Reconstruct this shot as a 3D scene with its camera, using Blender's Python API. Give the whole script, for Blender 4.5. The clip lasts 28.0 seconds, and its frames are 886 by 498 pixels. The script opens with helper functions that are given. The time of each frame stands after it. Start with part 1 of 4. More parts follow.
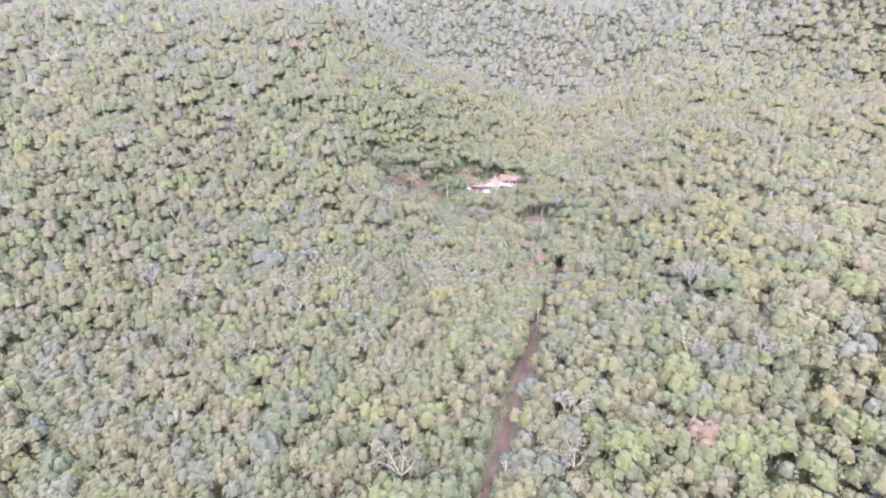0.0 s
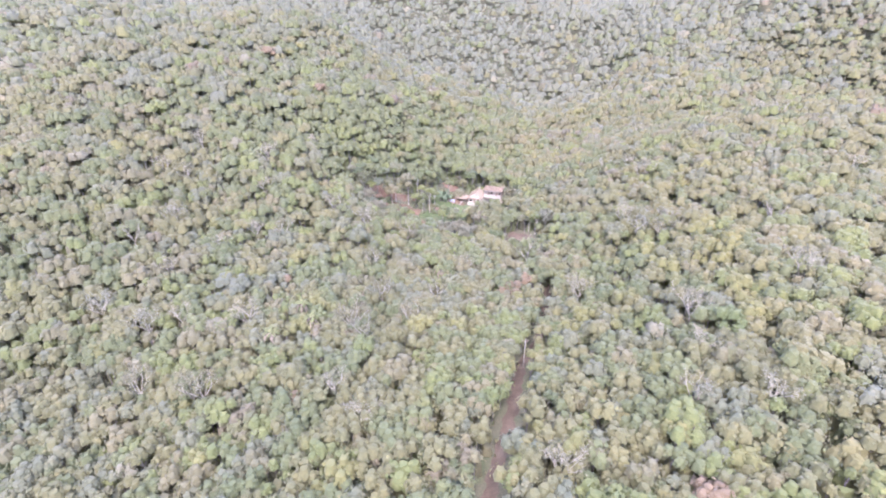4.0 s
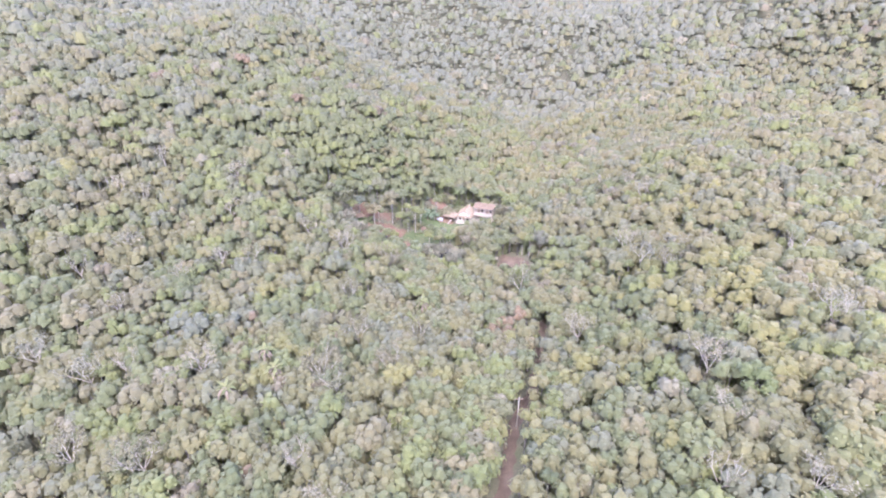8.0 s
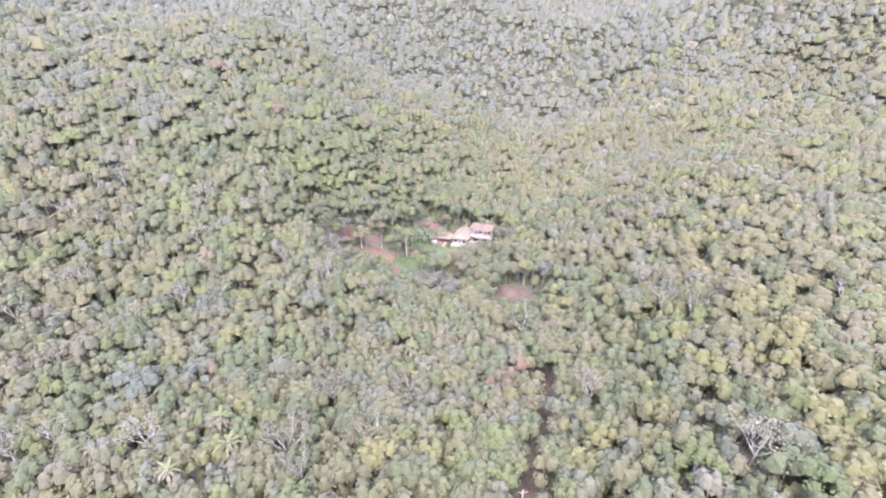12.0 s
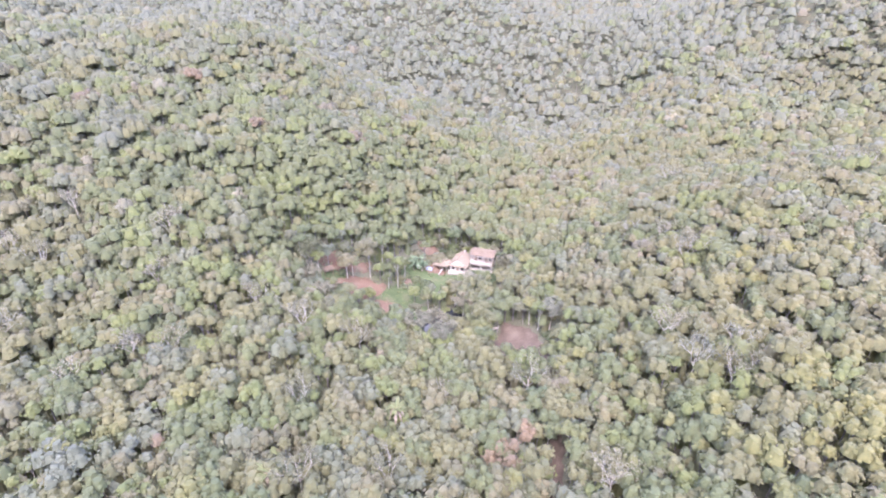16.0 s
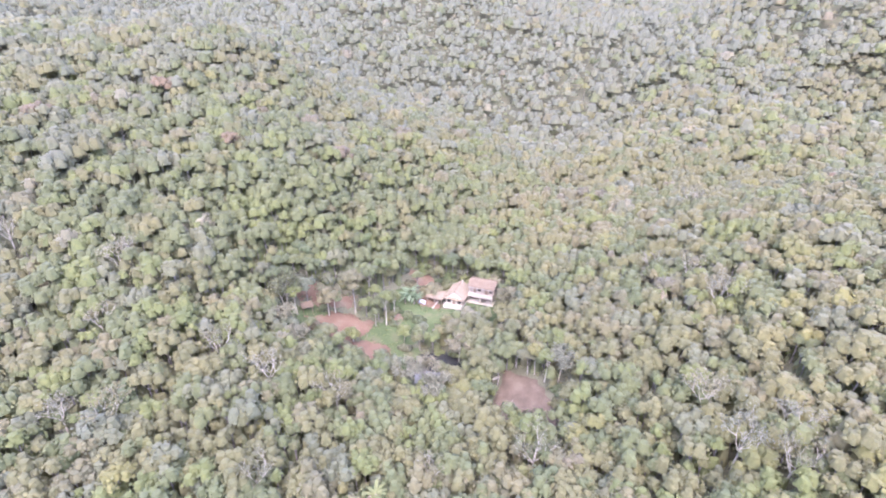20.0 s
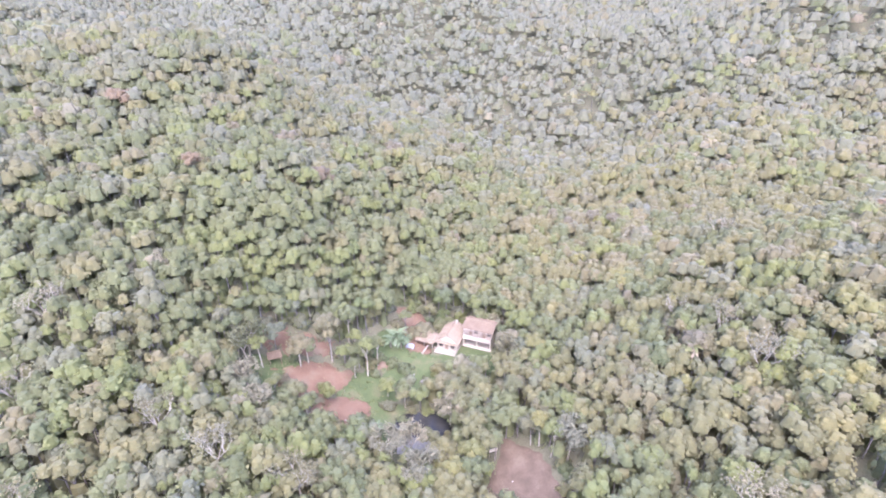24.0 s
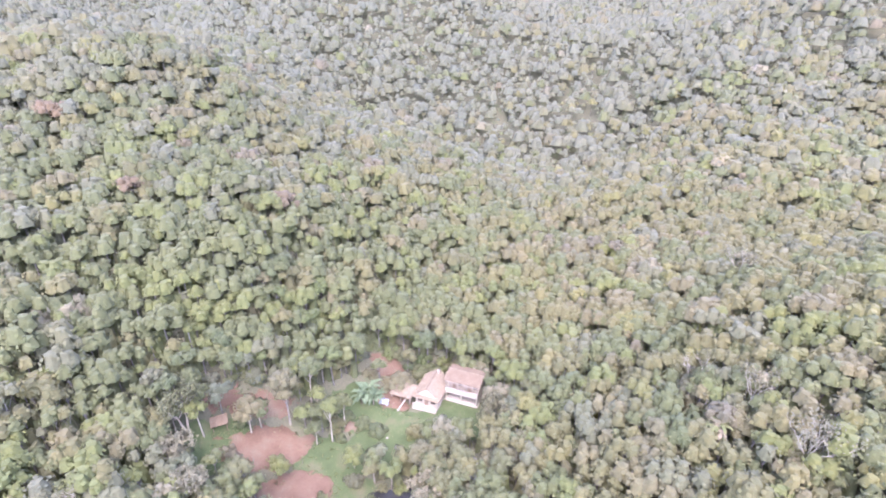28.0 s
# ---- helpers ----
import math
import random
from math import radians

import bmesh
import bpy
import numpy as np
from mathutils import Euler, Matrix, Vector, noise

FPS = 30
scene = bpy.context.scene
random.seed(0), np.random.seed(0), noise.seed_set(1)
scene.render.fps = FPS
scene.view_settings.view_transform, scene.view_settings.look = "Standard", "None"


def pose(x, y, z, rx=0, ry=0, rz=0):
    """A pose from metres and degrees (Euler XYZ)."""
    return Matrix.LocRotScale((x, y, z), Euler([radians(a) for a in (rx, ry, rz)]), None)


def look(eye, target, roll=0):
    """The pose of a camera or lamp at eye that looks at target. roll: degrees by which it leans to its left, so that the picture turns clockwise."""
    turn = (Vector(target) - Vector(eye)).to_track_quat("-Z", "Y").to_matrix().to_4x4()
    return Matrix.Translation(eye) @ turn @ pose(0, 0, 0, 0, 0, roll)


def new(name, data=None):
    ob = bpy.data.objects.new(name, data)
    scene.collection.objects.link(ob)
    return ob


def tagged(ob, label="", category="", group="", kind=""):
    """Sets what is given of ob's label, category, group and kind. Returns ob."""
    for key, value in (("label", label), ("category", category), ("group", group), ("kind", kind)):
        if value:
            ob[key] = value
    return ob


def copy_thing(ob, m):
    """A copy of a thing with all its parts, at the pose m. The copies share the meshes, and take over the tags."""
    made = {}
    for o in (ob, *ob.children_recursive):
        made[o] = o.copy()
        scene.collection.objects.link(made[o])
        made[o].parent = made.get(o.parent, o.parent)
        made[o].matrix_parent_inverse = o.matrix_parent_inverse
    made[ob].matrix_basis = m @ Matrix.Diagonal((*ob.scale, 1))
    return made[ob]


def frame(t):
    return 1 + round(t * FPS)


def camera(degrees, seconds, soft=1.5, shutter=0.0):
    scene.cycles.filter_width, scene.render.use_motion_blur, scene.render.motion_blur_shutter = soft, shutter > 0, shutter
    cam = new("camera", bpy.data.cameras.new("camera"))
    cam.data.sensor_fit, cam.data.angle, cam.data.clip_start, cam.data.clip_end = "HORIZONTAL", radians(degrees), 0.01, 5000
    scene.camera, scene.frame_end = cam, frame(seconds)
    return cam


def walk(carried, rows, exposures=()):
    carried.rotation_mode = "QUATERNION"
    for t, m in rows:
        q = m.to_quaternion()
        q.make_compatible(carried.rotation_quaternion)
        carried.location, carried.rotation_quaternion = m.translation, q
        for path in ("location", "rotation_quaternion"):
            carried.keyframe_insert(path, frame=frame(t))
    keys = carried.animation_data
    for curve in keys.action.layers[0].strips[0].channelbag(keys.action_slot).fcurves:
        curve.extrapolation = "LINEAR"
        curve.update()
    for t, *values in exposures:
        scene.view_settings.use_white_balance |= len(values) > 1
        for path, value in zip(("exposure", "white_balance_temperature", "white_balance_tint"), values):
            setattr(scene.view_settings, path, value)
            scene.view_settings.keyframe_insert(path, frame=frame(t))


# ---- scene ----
cam = camera(84.0, 28.0, soft=1.95)
METRES, EYE, TILT, LEAN, TURN = 130.0, 80.0, -27.0, 0.0, 0.0
ROWS = [
    (0.0, 0.0, 0.0, 0.0, 0.0, 0.0, -0.0),
    (0.5, 0.0013, 0.0062, 0.003, -0.1, 0.04, 0.04),
    (1.0, 0.0028, 0.0137, 0.0067, -0.25, 0.08, 0.09),
    (1.5, 0.0047, 0.0223, 0.0112, -0.42, 0.13, 0.14),
    (2.0, 0.0071, 0.032, 0.016, -0.6, 0.19, 0.21),
    (2.5, 0.0095, 0.0425, 0.0214, -0.8, 0.23, 0.28),
    (3.0, 0.0121, 0.0536, 0.0272, -0.99, 0.27, 0.35),
    (3.5, 0.0151, 0.0664, 0.034, -1.2, 0.3, 0.41),
    (5.5, 0.0259, 0.1188, 0.0618, -1.83, 0.5, 0.6),
    (6.0, 0.0288, 0.1327, 0.0693, -1.9, 0.56, 0.63),
    (6.5, 0.0315, 0.147, 0.0771, -2.01, 0.59, 0.65),
    (7.0, 0.0345, 0.1615, 0.085, -2.08, 0.62, 0.68),
    (7.5, 0.0374, 0.1762, 0.0928, -2.14, 0.67, 0.69),
    (8.0, 0.0403, 0.1911, 0.1007, -2.19, 0.7, 0.7),
    (8.5, 0.0431, 0.2064, 0.1087, -2.22, 0.71, 0.71),
    (9.0, 0.0462, 0.2219, 0.1169, -2.22, 0.72, 0.71),
    (9.5, 0.049, 0.2378, 0.1255, -2.24, 0.75, 0.71),
    (10.0, 0.0516, 0.2539, 0.1341, -2.25, 0.77, 0.7),
    (10.5, 0.0544, 0.2719, 0.1434, -2.26, 0.84, 0.69),
    (11.0, 0.057, 0.2887, 0.1522, -2.23, 0.86, 0.69),
    (11.5, 0.0594, 0.3056, 0.161, -2.24, 0.87, 0.68),
    (12.0, 0.0618, 0.3225, 0.1696, -2.24, 0.9, 0.65),
    (12.5, 0.0645, 0.3394, 0.1785, -2.22, 0.91, 0.64),
    (14.5, 0.078, 0.4071, 0.2142, -1.96, 1.0, 0.55),
    (15.0, 0.0802, 0.424, 0.223, -1.96, 1.04, 0.5),
    (15.5, 0.0835, 0.4409, 0.2319, -1.92, 1.07, 0.5),
    (16.0, 0.0868, 0.4596, 0.2414, -1.87, 1.08, 0.5),
    (16.5, 0.0894, 0.4766, 0.2501, -1.85, 1.11, 0.47),
    (17.0, 0.0924, 0.4937, 0.2589, -1.8, 1.12, 0.45),
    (17.5, 0.0949, 0.5108, 0.2674, -1.76, 1.17, 0.43),
    (18.0, 0.0979, 0.5279, 0.2763, -1.71, 1.19, 0.39),
    (18.5, 0.1008, 0.5449, 0.2846, -1.68, 1.26, 0.35),
    (19.0, 0.1039, 0.5618, 0.2935, -1.62, 1.27, 0.34),
    (19.5, 0.1071, 0.5785, 0.3021, -1.58, 1.3, 0.3),
    (20.0, 0.1101, 0.5952, 0.3107, -1.55, 1.33, 0.28),
    (20.5, 0.1131, 0.6119, 0.3193, -1.49, 1.36, 0.25),
    (21.0, 0.1165, 0.6286, 0.3282, -1.45, 1.39, 0.22),
    (21.5, 0.1198, 0.6468, 0.3379, -1.42, 1.42, 0.19),
    (23.5, 0.1363, 0.7197, 0.3775, -1.19, 1.45, 0.17),
    (24.0, 0.1392, 0.7364, 0.3861, -1.15, 1.5, 0.15),
    (24.5, 0.1416, 0.7531, 0.3951, -1.17, 1.54, 0.12),
    (25.0, 0.1443, 0.77, 0.4042, -1.16, 1.55, 0.09),
    (25.5, 0.1477, 0.7868, 0.4131, -1.12, 1.61, 0.09),
    (26.0, 0.1506, 0.8038, 0.4222, -1.09, 1.64, 0.05),
    (26.3, 0.1524, 0.814, 0.4277, -1.08, 1.66, 0.05),
    (26.4, 0.1542, 0.821, 0.4316, -1.09, 1.72, 0.05),
    (26.5, 0.1587, 0.8462, 0.446, -1.16, 1.96, 0.05),
    (27.0, 0.1638, 0.8593, 0.4524, -1.28, 1.88, 0.01),
    (27.5, 0.1679, 0.866, 0.4555, -1.41, 1.78, 0.02),
    (28.0, 0.1721, 0.8703, 0.4571, -1.57, 1.7, 0.04),
]
walk(cam, [(t, pose(0, 0, EYE, TILT, LEAN, TURN) @ pose(METRES * x, METRES * y, METRES * z, 90 + pitch, roll, yaw)) for t, x, y, z, yaw, pitch, roll in ROWS],
     exposures=[(0.0, 2.88, 5720, 32), (28.0, 2.88, 5720, 32)])

# ---- light: hazy, thinly overcast day ----
SUN_ELEVATION, SUN_HEADING = 60.0, 186.0      # degrees; heading clockwise from +y
world = bpy.data.worlds.new("world")
scene.world = world
world.use_nodes = True
wn = world.node_tree
sky = wn.nodes.new("ShaderNodeTexSky")
sky.sky_type, sky.sun_disc = "NISHITA", False
sky.sun_elevation, sky.sun_rotation = radians(SUN_ELEVATION), radians(SUN_HEADING)
sky.air_density, sky.dust_density, sky.ozone_density, sky.altitude = 1.0, 6.0, 1.0, 900.0
wn.links.new(sky.outputs[0], wn.nodes["Background"].inputs[0])
wn.nodes["Background"].inputs[1].default_value = 0.15
sun = new("sun", bpy.data.lights.new("sun", "SUN"))
sun.data.energy, sun.data.angle, sun.data.color = 0.6, radians(100), (1.0, 0.95, 0.88)
a, e = radians(SUN_HEADING), radians(SUN_ELEVATION)
sun.matrix_world = look((math.sin(a) * math.cos(e) * 300, math.cos(a) * math.cos(e) * 300, math.sin(e) * 300), (0, 0, 0))


# ---- materials ----
def material(name, rough=0.8, spec=0.3):
    m = bpy.data.materials.new(name)
    m.use_nodes = True
    b = m.node_tree.nodes["Principled BSDF"]
    b.inputs["Roughness"].default_value = rough
    b.inputs["Specular IOR Level"].default_value = spec
    return m, m.node_tree, b


def node(nt, kind, **settings):
    n = nt.nodes.new(kind)
    for k, v in settings.items():
        n.inputs[k].default_value = v
    return n


def ramp(nt, stops, constant=False):
    n = nt.nodes.new("ShaderNodeValToRGB")
    el = n.color_ramp.elements
    while len(el) < len(stops):
        el.new(0.5)
    for s, (p, c) in zip(el, stops):
        s.position, s.color = p, (*c, 1)
    if constant:
        n.color_ramp.interpolation = "CONSTANT"
    return n


def mixed(nt, a, b, factor, blend="MIX"):
    n = nt.nodes.new("ShaderNodeMix")
    n.data_type, n.blend_type = "RGBA", blend
    for slot, v in ((6, a), (7, b), (0, factor)):
        if hasattr(v, "links"):
            nt.links.new(v, n.inputs[slot])
        elif slot == 0:
            n.inputs[0].default_value = v
        else:
            n.inputs[slot].default_value = (*v, 1)
    return n.outputs[2]


def surface(name, low, high, scale=1.0, fine=12.0, rough=0.85, spec=0.2, bump=0.3, third=None):
    """A two-scale mottled surface: colours low to high by a coarse noise, a fine grain and a bump on top."""
    m, nt, b = material(name, rough, spec)
    geo = nt.nodes.new("ShaderNodeNewGeometry")
    n1 = node(nt, "ShaderNodeTexNoise", Scale=scale, Detail=5.0, Roughness=0.6)
    n2 = node(nt, "ShaderNodeTexNoise", Scale=fine, Detail=4.0, Roughness=0.7)
    for n in (n1, n2):
        nt.links.new(geo.outputs["Position"], n.inputs["Vector"])
    stops = [(0.3, low), (0.7, high)] if third is None else [(0.3, low), (0.52, high), (0.7, third)]
    c = ramp(nt, stops)
    nt.links.new(n1.outputs[0], c.inputs[0])
    g = ramp(nt, [(0.25, (0.62, 0.62, 0.62)), (0.75, (1.25, 1.25, 1.25))])
    nt.links.new(n2.outputs[0], g.inputs[0])
    nt.links.new(mixed(nt, c.outputs[0], g.outputs[0], 1.0, "MULTIPLY"), b.inputs["Base Color"])
    bp = node(nt, "ShaderNodeBump", Strength=bump, Distance=0.05)
    nt.links.new(n2.outputs[0], bp.inputs["Height"])
    nt.links.new(bp.outputs[0], b.inputs["Normal"])
    return m


# leaf tones by species: 0 blue-green, greyed as painted haze .. 1 bare grey
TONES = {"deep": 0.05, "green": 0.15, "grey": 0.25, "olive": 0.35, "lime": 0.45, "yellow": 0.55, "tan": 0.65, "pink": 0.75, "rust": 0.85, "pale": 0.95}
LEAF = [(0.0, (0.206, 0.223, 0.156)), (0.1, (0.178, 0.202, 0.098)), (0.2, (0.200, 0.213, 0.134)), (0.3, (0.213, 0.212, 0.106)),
        (0.4, (0.204, 0.232, 0.094)), (0.5, (0.234, 0.236, 0.100)), (0.6, (0.220, 0.211, 0.122)), (0.7, (0.230, 0.208, 0.136)),
        (0.8, (0.250, 0.195, 0.124)), (0.9, (0.282, 0.272, 0.186))]


def leaf_material(name="foliage"):
    m, nt, b = material(name, 0.6, 0.2)
    tone = nt.nodes.new("ShaderNodeAttribute")
    tone.attribute_name = "tone"
    c = ramp(nt, LEAF, True)
    nt.links.new(tone.outputs["Fac"], c.inputs[0])
    geo = nt.nodes.new("ShaderNodeNewGeometry")
    info = nt.nodes.new("ShaderNodeObjectInfo")
    shade = nt.nodes.new("ShaderNodeAttribute")
    shade.attribute_name = "tint_shade"
    leaf = ramp(nt, [(0.0, (0.90, 0.91, 0.91)), (1.0, (1.10, 1.09, 1.06))])
    nt.links.new(geo.outputs["Random Per Island"], leaf.inputs[0])
    tree = ramp(nt, [(0.0, (0.88, 0.91, 0.92)), (0.5, (1.0, 1.0, 1.0)), (1.0, (1.10, 1.07, 0.99))])
    nt.links.new(shade.outputs["Fac"], tree.inputs[0])
    each = ramp(nt, [(0.0, (0.85, 0.9, 0.92)), (1.0, (1.12, 1.06, 1.0))])
    nt.links.new(info.outputs["Random"], each.inputs[0])
    spray = nt.nodes.new("ShaderNodeAttribute")
    spray.attribute_name = "spray"
    col = mixed(nt, c.outputs[0], leaf.outputs[0], spray.outputs["Fac"], "MULTIPLY")
    col = mixed(nt, col, tree.outputs[0], 1.0, "MULTIPLY")
    col = mixed(nt, col, each.outputs[0], 1.0, "MULTIPLY")
    nt.links.new(col, b.inputs["Base Color"])
    b.inputs["Sheen Weight"].default_value = 0.2
    b.inputs["Sheen Roughness"].default_value = 0.6
    way = nt.nodes.new("ShaderNodeAttribute")
    way.attribute_name = "outward"
    turn = nt.nodes.new("ShaderNodeVectorTransform")
    turn.vector_type, turn.convert_from, turn.convert_to = "NORMAL", "OBJECT", "WORLD"
    nt.links.new(way.outputs["Vector"], turn.inputs[0])
    coarse = node(nt, "ShaderNodeTexNoise", Scale=0.9, Detail=2.0, Roughness=0.5)
    sprays = node(nt, "ShaderNodeTexNoise", Scale=2.9, Detail=3.0, Roughness=0.7)
    for n in (coarse, sprays):
        nt.links.new(geo.outputs["Position"], n.inputs["Vector"])
    dapple = ramp(nt, [(0.28, (0.86, 0.87, 0.87)), (0.5, (1.0, 1.0, 1.0)), (0.72, (1.13, 1.12, 1.08))])
    nt.links.new(sprays.outputs[0], dapple.inputs[0])
    patch = ramp(nt, [(0.3, (0.91, 0.94, 0.95)), (0.7, (1.09, 1.06, 1.02))])
    nt.links.new(coarse.outputs[0], patch.inputs[0])
    col = mixed(nt, col, dapple.outputs[0], 1.0, "MULTIPLY")
    col = mixed(nt, col, patch.outputs[0], 1.0, "MULTIPLY")
    nt.links.new(col, b.inputs["Base Color"])
    leafy = node(nt, "ShaderNodeBump", Strength=0.4, Distance=0.35)
    nt.links.new(sprays.outputs[0], leafy.inputs["Height"])
    nt.links.new(turn.outputs[0], leafy.inputs["Normal"])
    nt.links.new(leafy.outputs[0], b.inputs["Normal"])
    thin = nt.nodes.new("ShaderNodeBsdfTranslucent")
    nt.links.new(col, thin.inputs["Color"])
    mix = nt.nodes.new("ShaderNodeMixShader")
    mix.inputs[0].default_value = 0.5
    nt.links.new(b.outputs[0], mix.inputs[1])
    nt.links.new(thin.outputs[0], mix.inputs[2])
    nt.links.new(mix.outputs[0], nt.nodes["Material Output"].inputs["Surface"])
    return m


FOLIAGE = leaf_material()
BARK = surface("bark", (0.16, 0.14, 0.12), (0.30, 0.28, 0.25), 2.0, 14.0)
PALE_BARK = surface("pale_bark", (0.35, 0.315, 0.245), (0.50, 0.455, 0.365), 1.5, 12.0)
LITTER = surface("forest_floor", (0.095, 0.098, 0.058), (0.130, 0.124, 0.078), 0.15, 3.0, third=(0.105, 0.122, 0.060))
GRASS = surface("grass", (0.056, 0.076, 0.030), (0.082, 0.106, 0.042), 0.25, 6.0, third=(0.125, 0.122, 0.066), bump=0.6)
SOIL = surface("red_soil", (0.118, 0.072, 0.046), (0.162, 0.104, 0.068), 0.3, 5.0, third=(0.180, 0.138, 0.092))
ROAD = surface("dirt_road", (0.085, 0.064, 0.044), (0.125, 0.094, 0.066), 0.3, 6.0, third=(0.16, 0.125, 0.088))
WALL = surface("limewash", (0.40, 0.36, 0.278), (0.50, 0.455, 0.358), 0.8, 9.0, bump=0.1)
CREAM = surface("cream_wall", (0.36, 0.295, 0.225), (0.47, 0.395, 0.315), 0.7, 9.0, bump=0.1)
CONCRETE = surface("concrete", (0.34, 0.305, 0.255), (0.45, 0.41, 0.35), 0.8, 10.0)
TIMBER = surface("weathered_timber", (0.20, 0.14, 0.10), (0.38, 0.29, 0.21), 2.0, 20.0)
PLANK = surface("pale_plank", (0.26, 0.225, 0.18), (0.36, 0.32, 0.265), 2.0, 20.0)
# near-black colour for the shade painted in window openings, and for door handles
DARK = surface("opening_shade_handle_dark", (0.03, 0.028, 0.025), (0.06, 0.055, 0.05), 2.0, 9.0)
TARP = surface("tarpaulin", (0.26, 0.29, 0.31), (0.34, 0.37, 0.39), 1.2, 8.0, rough=0.5)
ROCK = surface("stone", (0.22, 0.20, 0.175), (0.34, 0.31, 0.27), 1.2, 9.0)


def tile_material(name, low, high):
    m = surface(name, low, high, 0.9, 7.0, rough=0.8, bump=0.5)
    return m


ROOF_RED = tile_material("red_clay_tiles", (0.155, 0.112, 0.074), (0.207, 0.158, 0.108))
ROOF_TAN = tile_material("tan_clay_tiles", (0.192, 0.150, 0.100), (0.262, 0.210, 0.148))


def water_material():
    m, nt, b = material("pond_water", 0.12, 0.3)
    geo = nt.nodes.new("ShaderNodeNewGeometry")
    n = node(nt, "ShaderNodeTexNoise", Scale=0.35, Detail=4.0)
    nt.links.new(geo.outputs["Position"], n.inputs["Vector"])
    c = ramp(nt, [(0.35, (0.018, 0.018, 0.018)), (0.75, (0.045, 0.045, 0.04))])
    nt.links.new(n.outputs[0], c.inputs[0])
    nt.links.new(c.outputs[0], b.inputs["Base Color"])
    r = node(nt, "ShaderNodeTexNoise", Scale=2.5, Detail=3.0)
    nt.links.new(geo.outputs["Position"], r.inputs["Vector"])
    bp = node(nt, "ShaderNodeBump", Strength=0.08, Distance=0.05)
    nt.links.new(r.outputs[0], bp.inputs["Height"])
    nt.links.new(bp.outputs[0], b.inputs["Normal"])
    return m


WATER = water_material()
# pale base colour paints in the sky mirrored by the water
SKY_PALE = surface("sky_pale_water", (0.22, 0.21, 0.18), (0.29, 0.275, 0.24), 0.6, 3.0, rough=0.5, spec=0.3, bump=0.03)

# ---- the lie of the land: a wooded valley between hills ----
HILLS = [  # centre x, y, height, spread along, spread across, turn
    (-9.0, 70.4, 16.5, 66.7, 27.4, -1.30),
    (-431.4, 462.2, 130.4, 156.5, 207.4, -0.05),
    (471.5, 305.9, 89.8, 160.9, 158.2, 0.09),
    (381.7, 751.1, 117.8, 150.0, 141.9, 0.06),
    (65.8, 896.8, 117.3, 312.9, 130.2, -0.63),
    (-131.9, 299.5, 57.8, 67.1, 149.2, -0.68),
    (20.6, 282.5, 15.7, 124.9, 22.8, 0.04),
    (153.3, 192.4, 39.1, 80.9, 44.8, -0.30),
    (308.6, 382.6, 95.1, 168.7, 92.9, -0.71),
    (-37.6, 611.2, 127.1, 118.8, 104.3, 0.85),
    (88.3, 89.0, 38.9, 73.9, 46.0, 1.21),
    (-110.3, 162.4, 15.8, 48.5, 25.8, -0.71),
    (103.3, 451.2, 14.9, 45.9, 71.7, 0.49),
    (-78.7, 204.7, 19.7, 52.2, 22.7, -0.48),
    (-22.3, 239.8, 25.0, 24.7, 19.1, 0.41),
    (11.6, 317.3, 21.5, 41.8, 26.3, 0.12),
    (-63.4, 275.8, 23.0, 27.3, 39.9, -0.06),
    (146.9, 336.2, 20.9, 32.1, 52.1, -0.49),
]


def smooth(lo, hi, v):
    u = np.clip((v - lo) / (hi - lo), 0, 1)
    return u * u * (3 - 2 * u)


def land(x, y):
    x, y = np.asarray(x, float), np.asarray(y, float)
    z = -16.17 - 0.0352 * np.clip(x, -500, 500) - 0.0019 * np.clip(y, -300, 900)
    for cx, cy, h, along, across, turn in HILLS:
        c, s = math.cos(turn), math.sin(turn)
        u, v = (x - cx) * c + (y - cy) * s, (y - cy) * c - (x - cx) * s
        z = z + h * np.exp(-0.5 * (u / along) ** 2 - 0.5 * (v / across) ** 2)
    far = smooth(480, 900, np.hypot(x - 0, y - 250))
    z = z * (1 - far) + far * (130 + 45 * np.sin(x / 310 + 1) * np.cos(y / 270) + 25 * np.sin(x / 127 + y / 151))
    rough = smooth(45, 90, np.hypot(x - 20, y - 200))
    z = z + rough * (0.8 * np.sin(x / 11 + 0.6 * np.sin(y / 17)) + 0.8 * np.sin(y / 13 + x / 29)) + smooth(200, 420, np.hypot(x - 20, y - 130)) * 2.5 * np.sin(x / 37 + 1.3 * np.sin(y / 53)) * np.sin(y / 41)
    yard = 1 - smooth(9, 16, np.hypot(x - 27, y - 217))
    z = z * (1 - yard)
    pond = 1 - smooth(0.6, 1.0, np.hypot((x - 15.5) / 6.6, (y - 187.6) / 6.6) + ragged(x, y, 0.07))
    return z * (1 - pond) + pond * np.minimum(z, -2.6)


def height(x, y):
    return float(land(x, y))


ROAD_LINE = np.array([(-6, 10), (3, 38), (7.4, 52.9), (13, 68.6), (18.5, 85), (23, 100.5), (28.7, 111), (33.5, 125), (37, 137), (39.5, 150), (39, 160), (37.5, 170), (35, 180), (30.5, 190), (29, 200), (31, 208)])


def from_line(x, y, line):
    x, y = np.asarray(x, float), np.asarray(y, float)
    best = np.full(np.broadcast(x, y).shape, 1e9)
    for (ax, ay), (bx, by) in zip(line[:-1], line[1:]):
        dx, dy = bx - ax, by - ay
        s = np.clip(((x - ax) * dx + (y - ay) * dy) / (dx * dx + dy * dy), 0, 1)
        best = np.minimum(best, np.hypot(x - ax - s * dx, y - ay - s * dy))
    return best


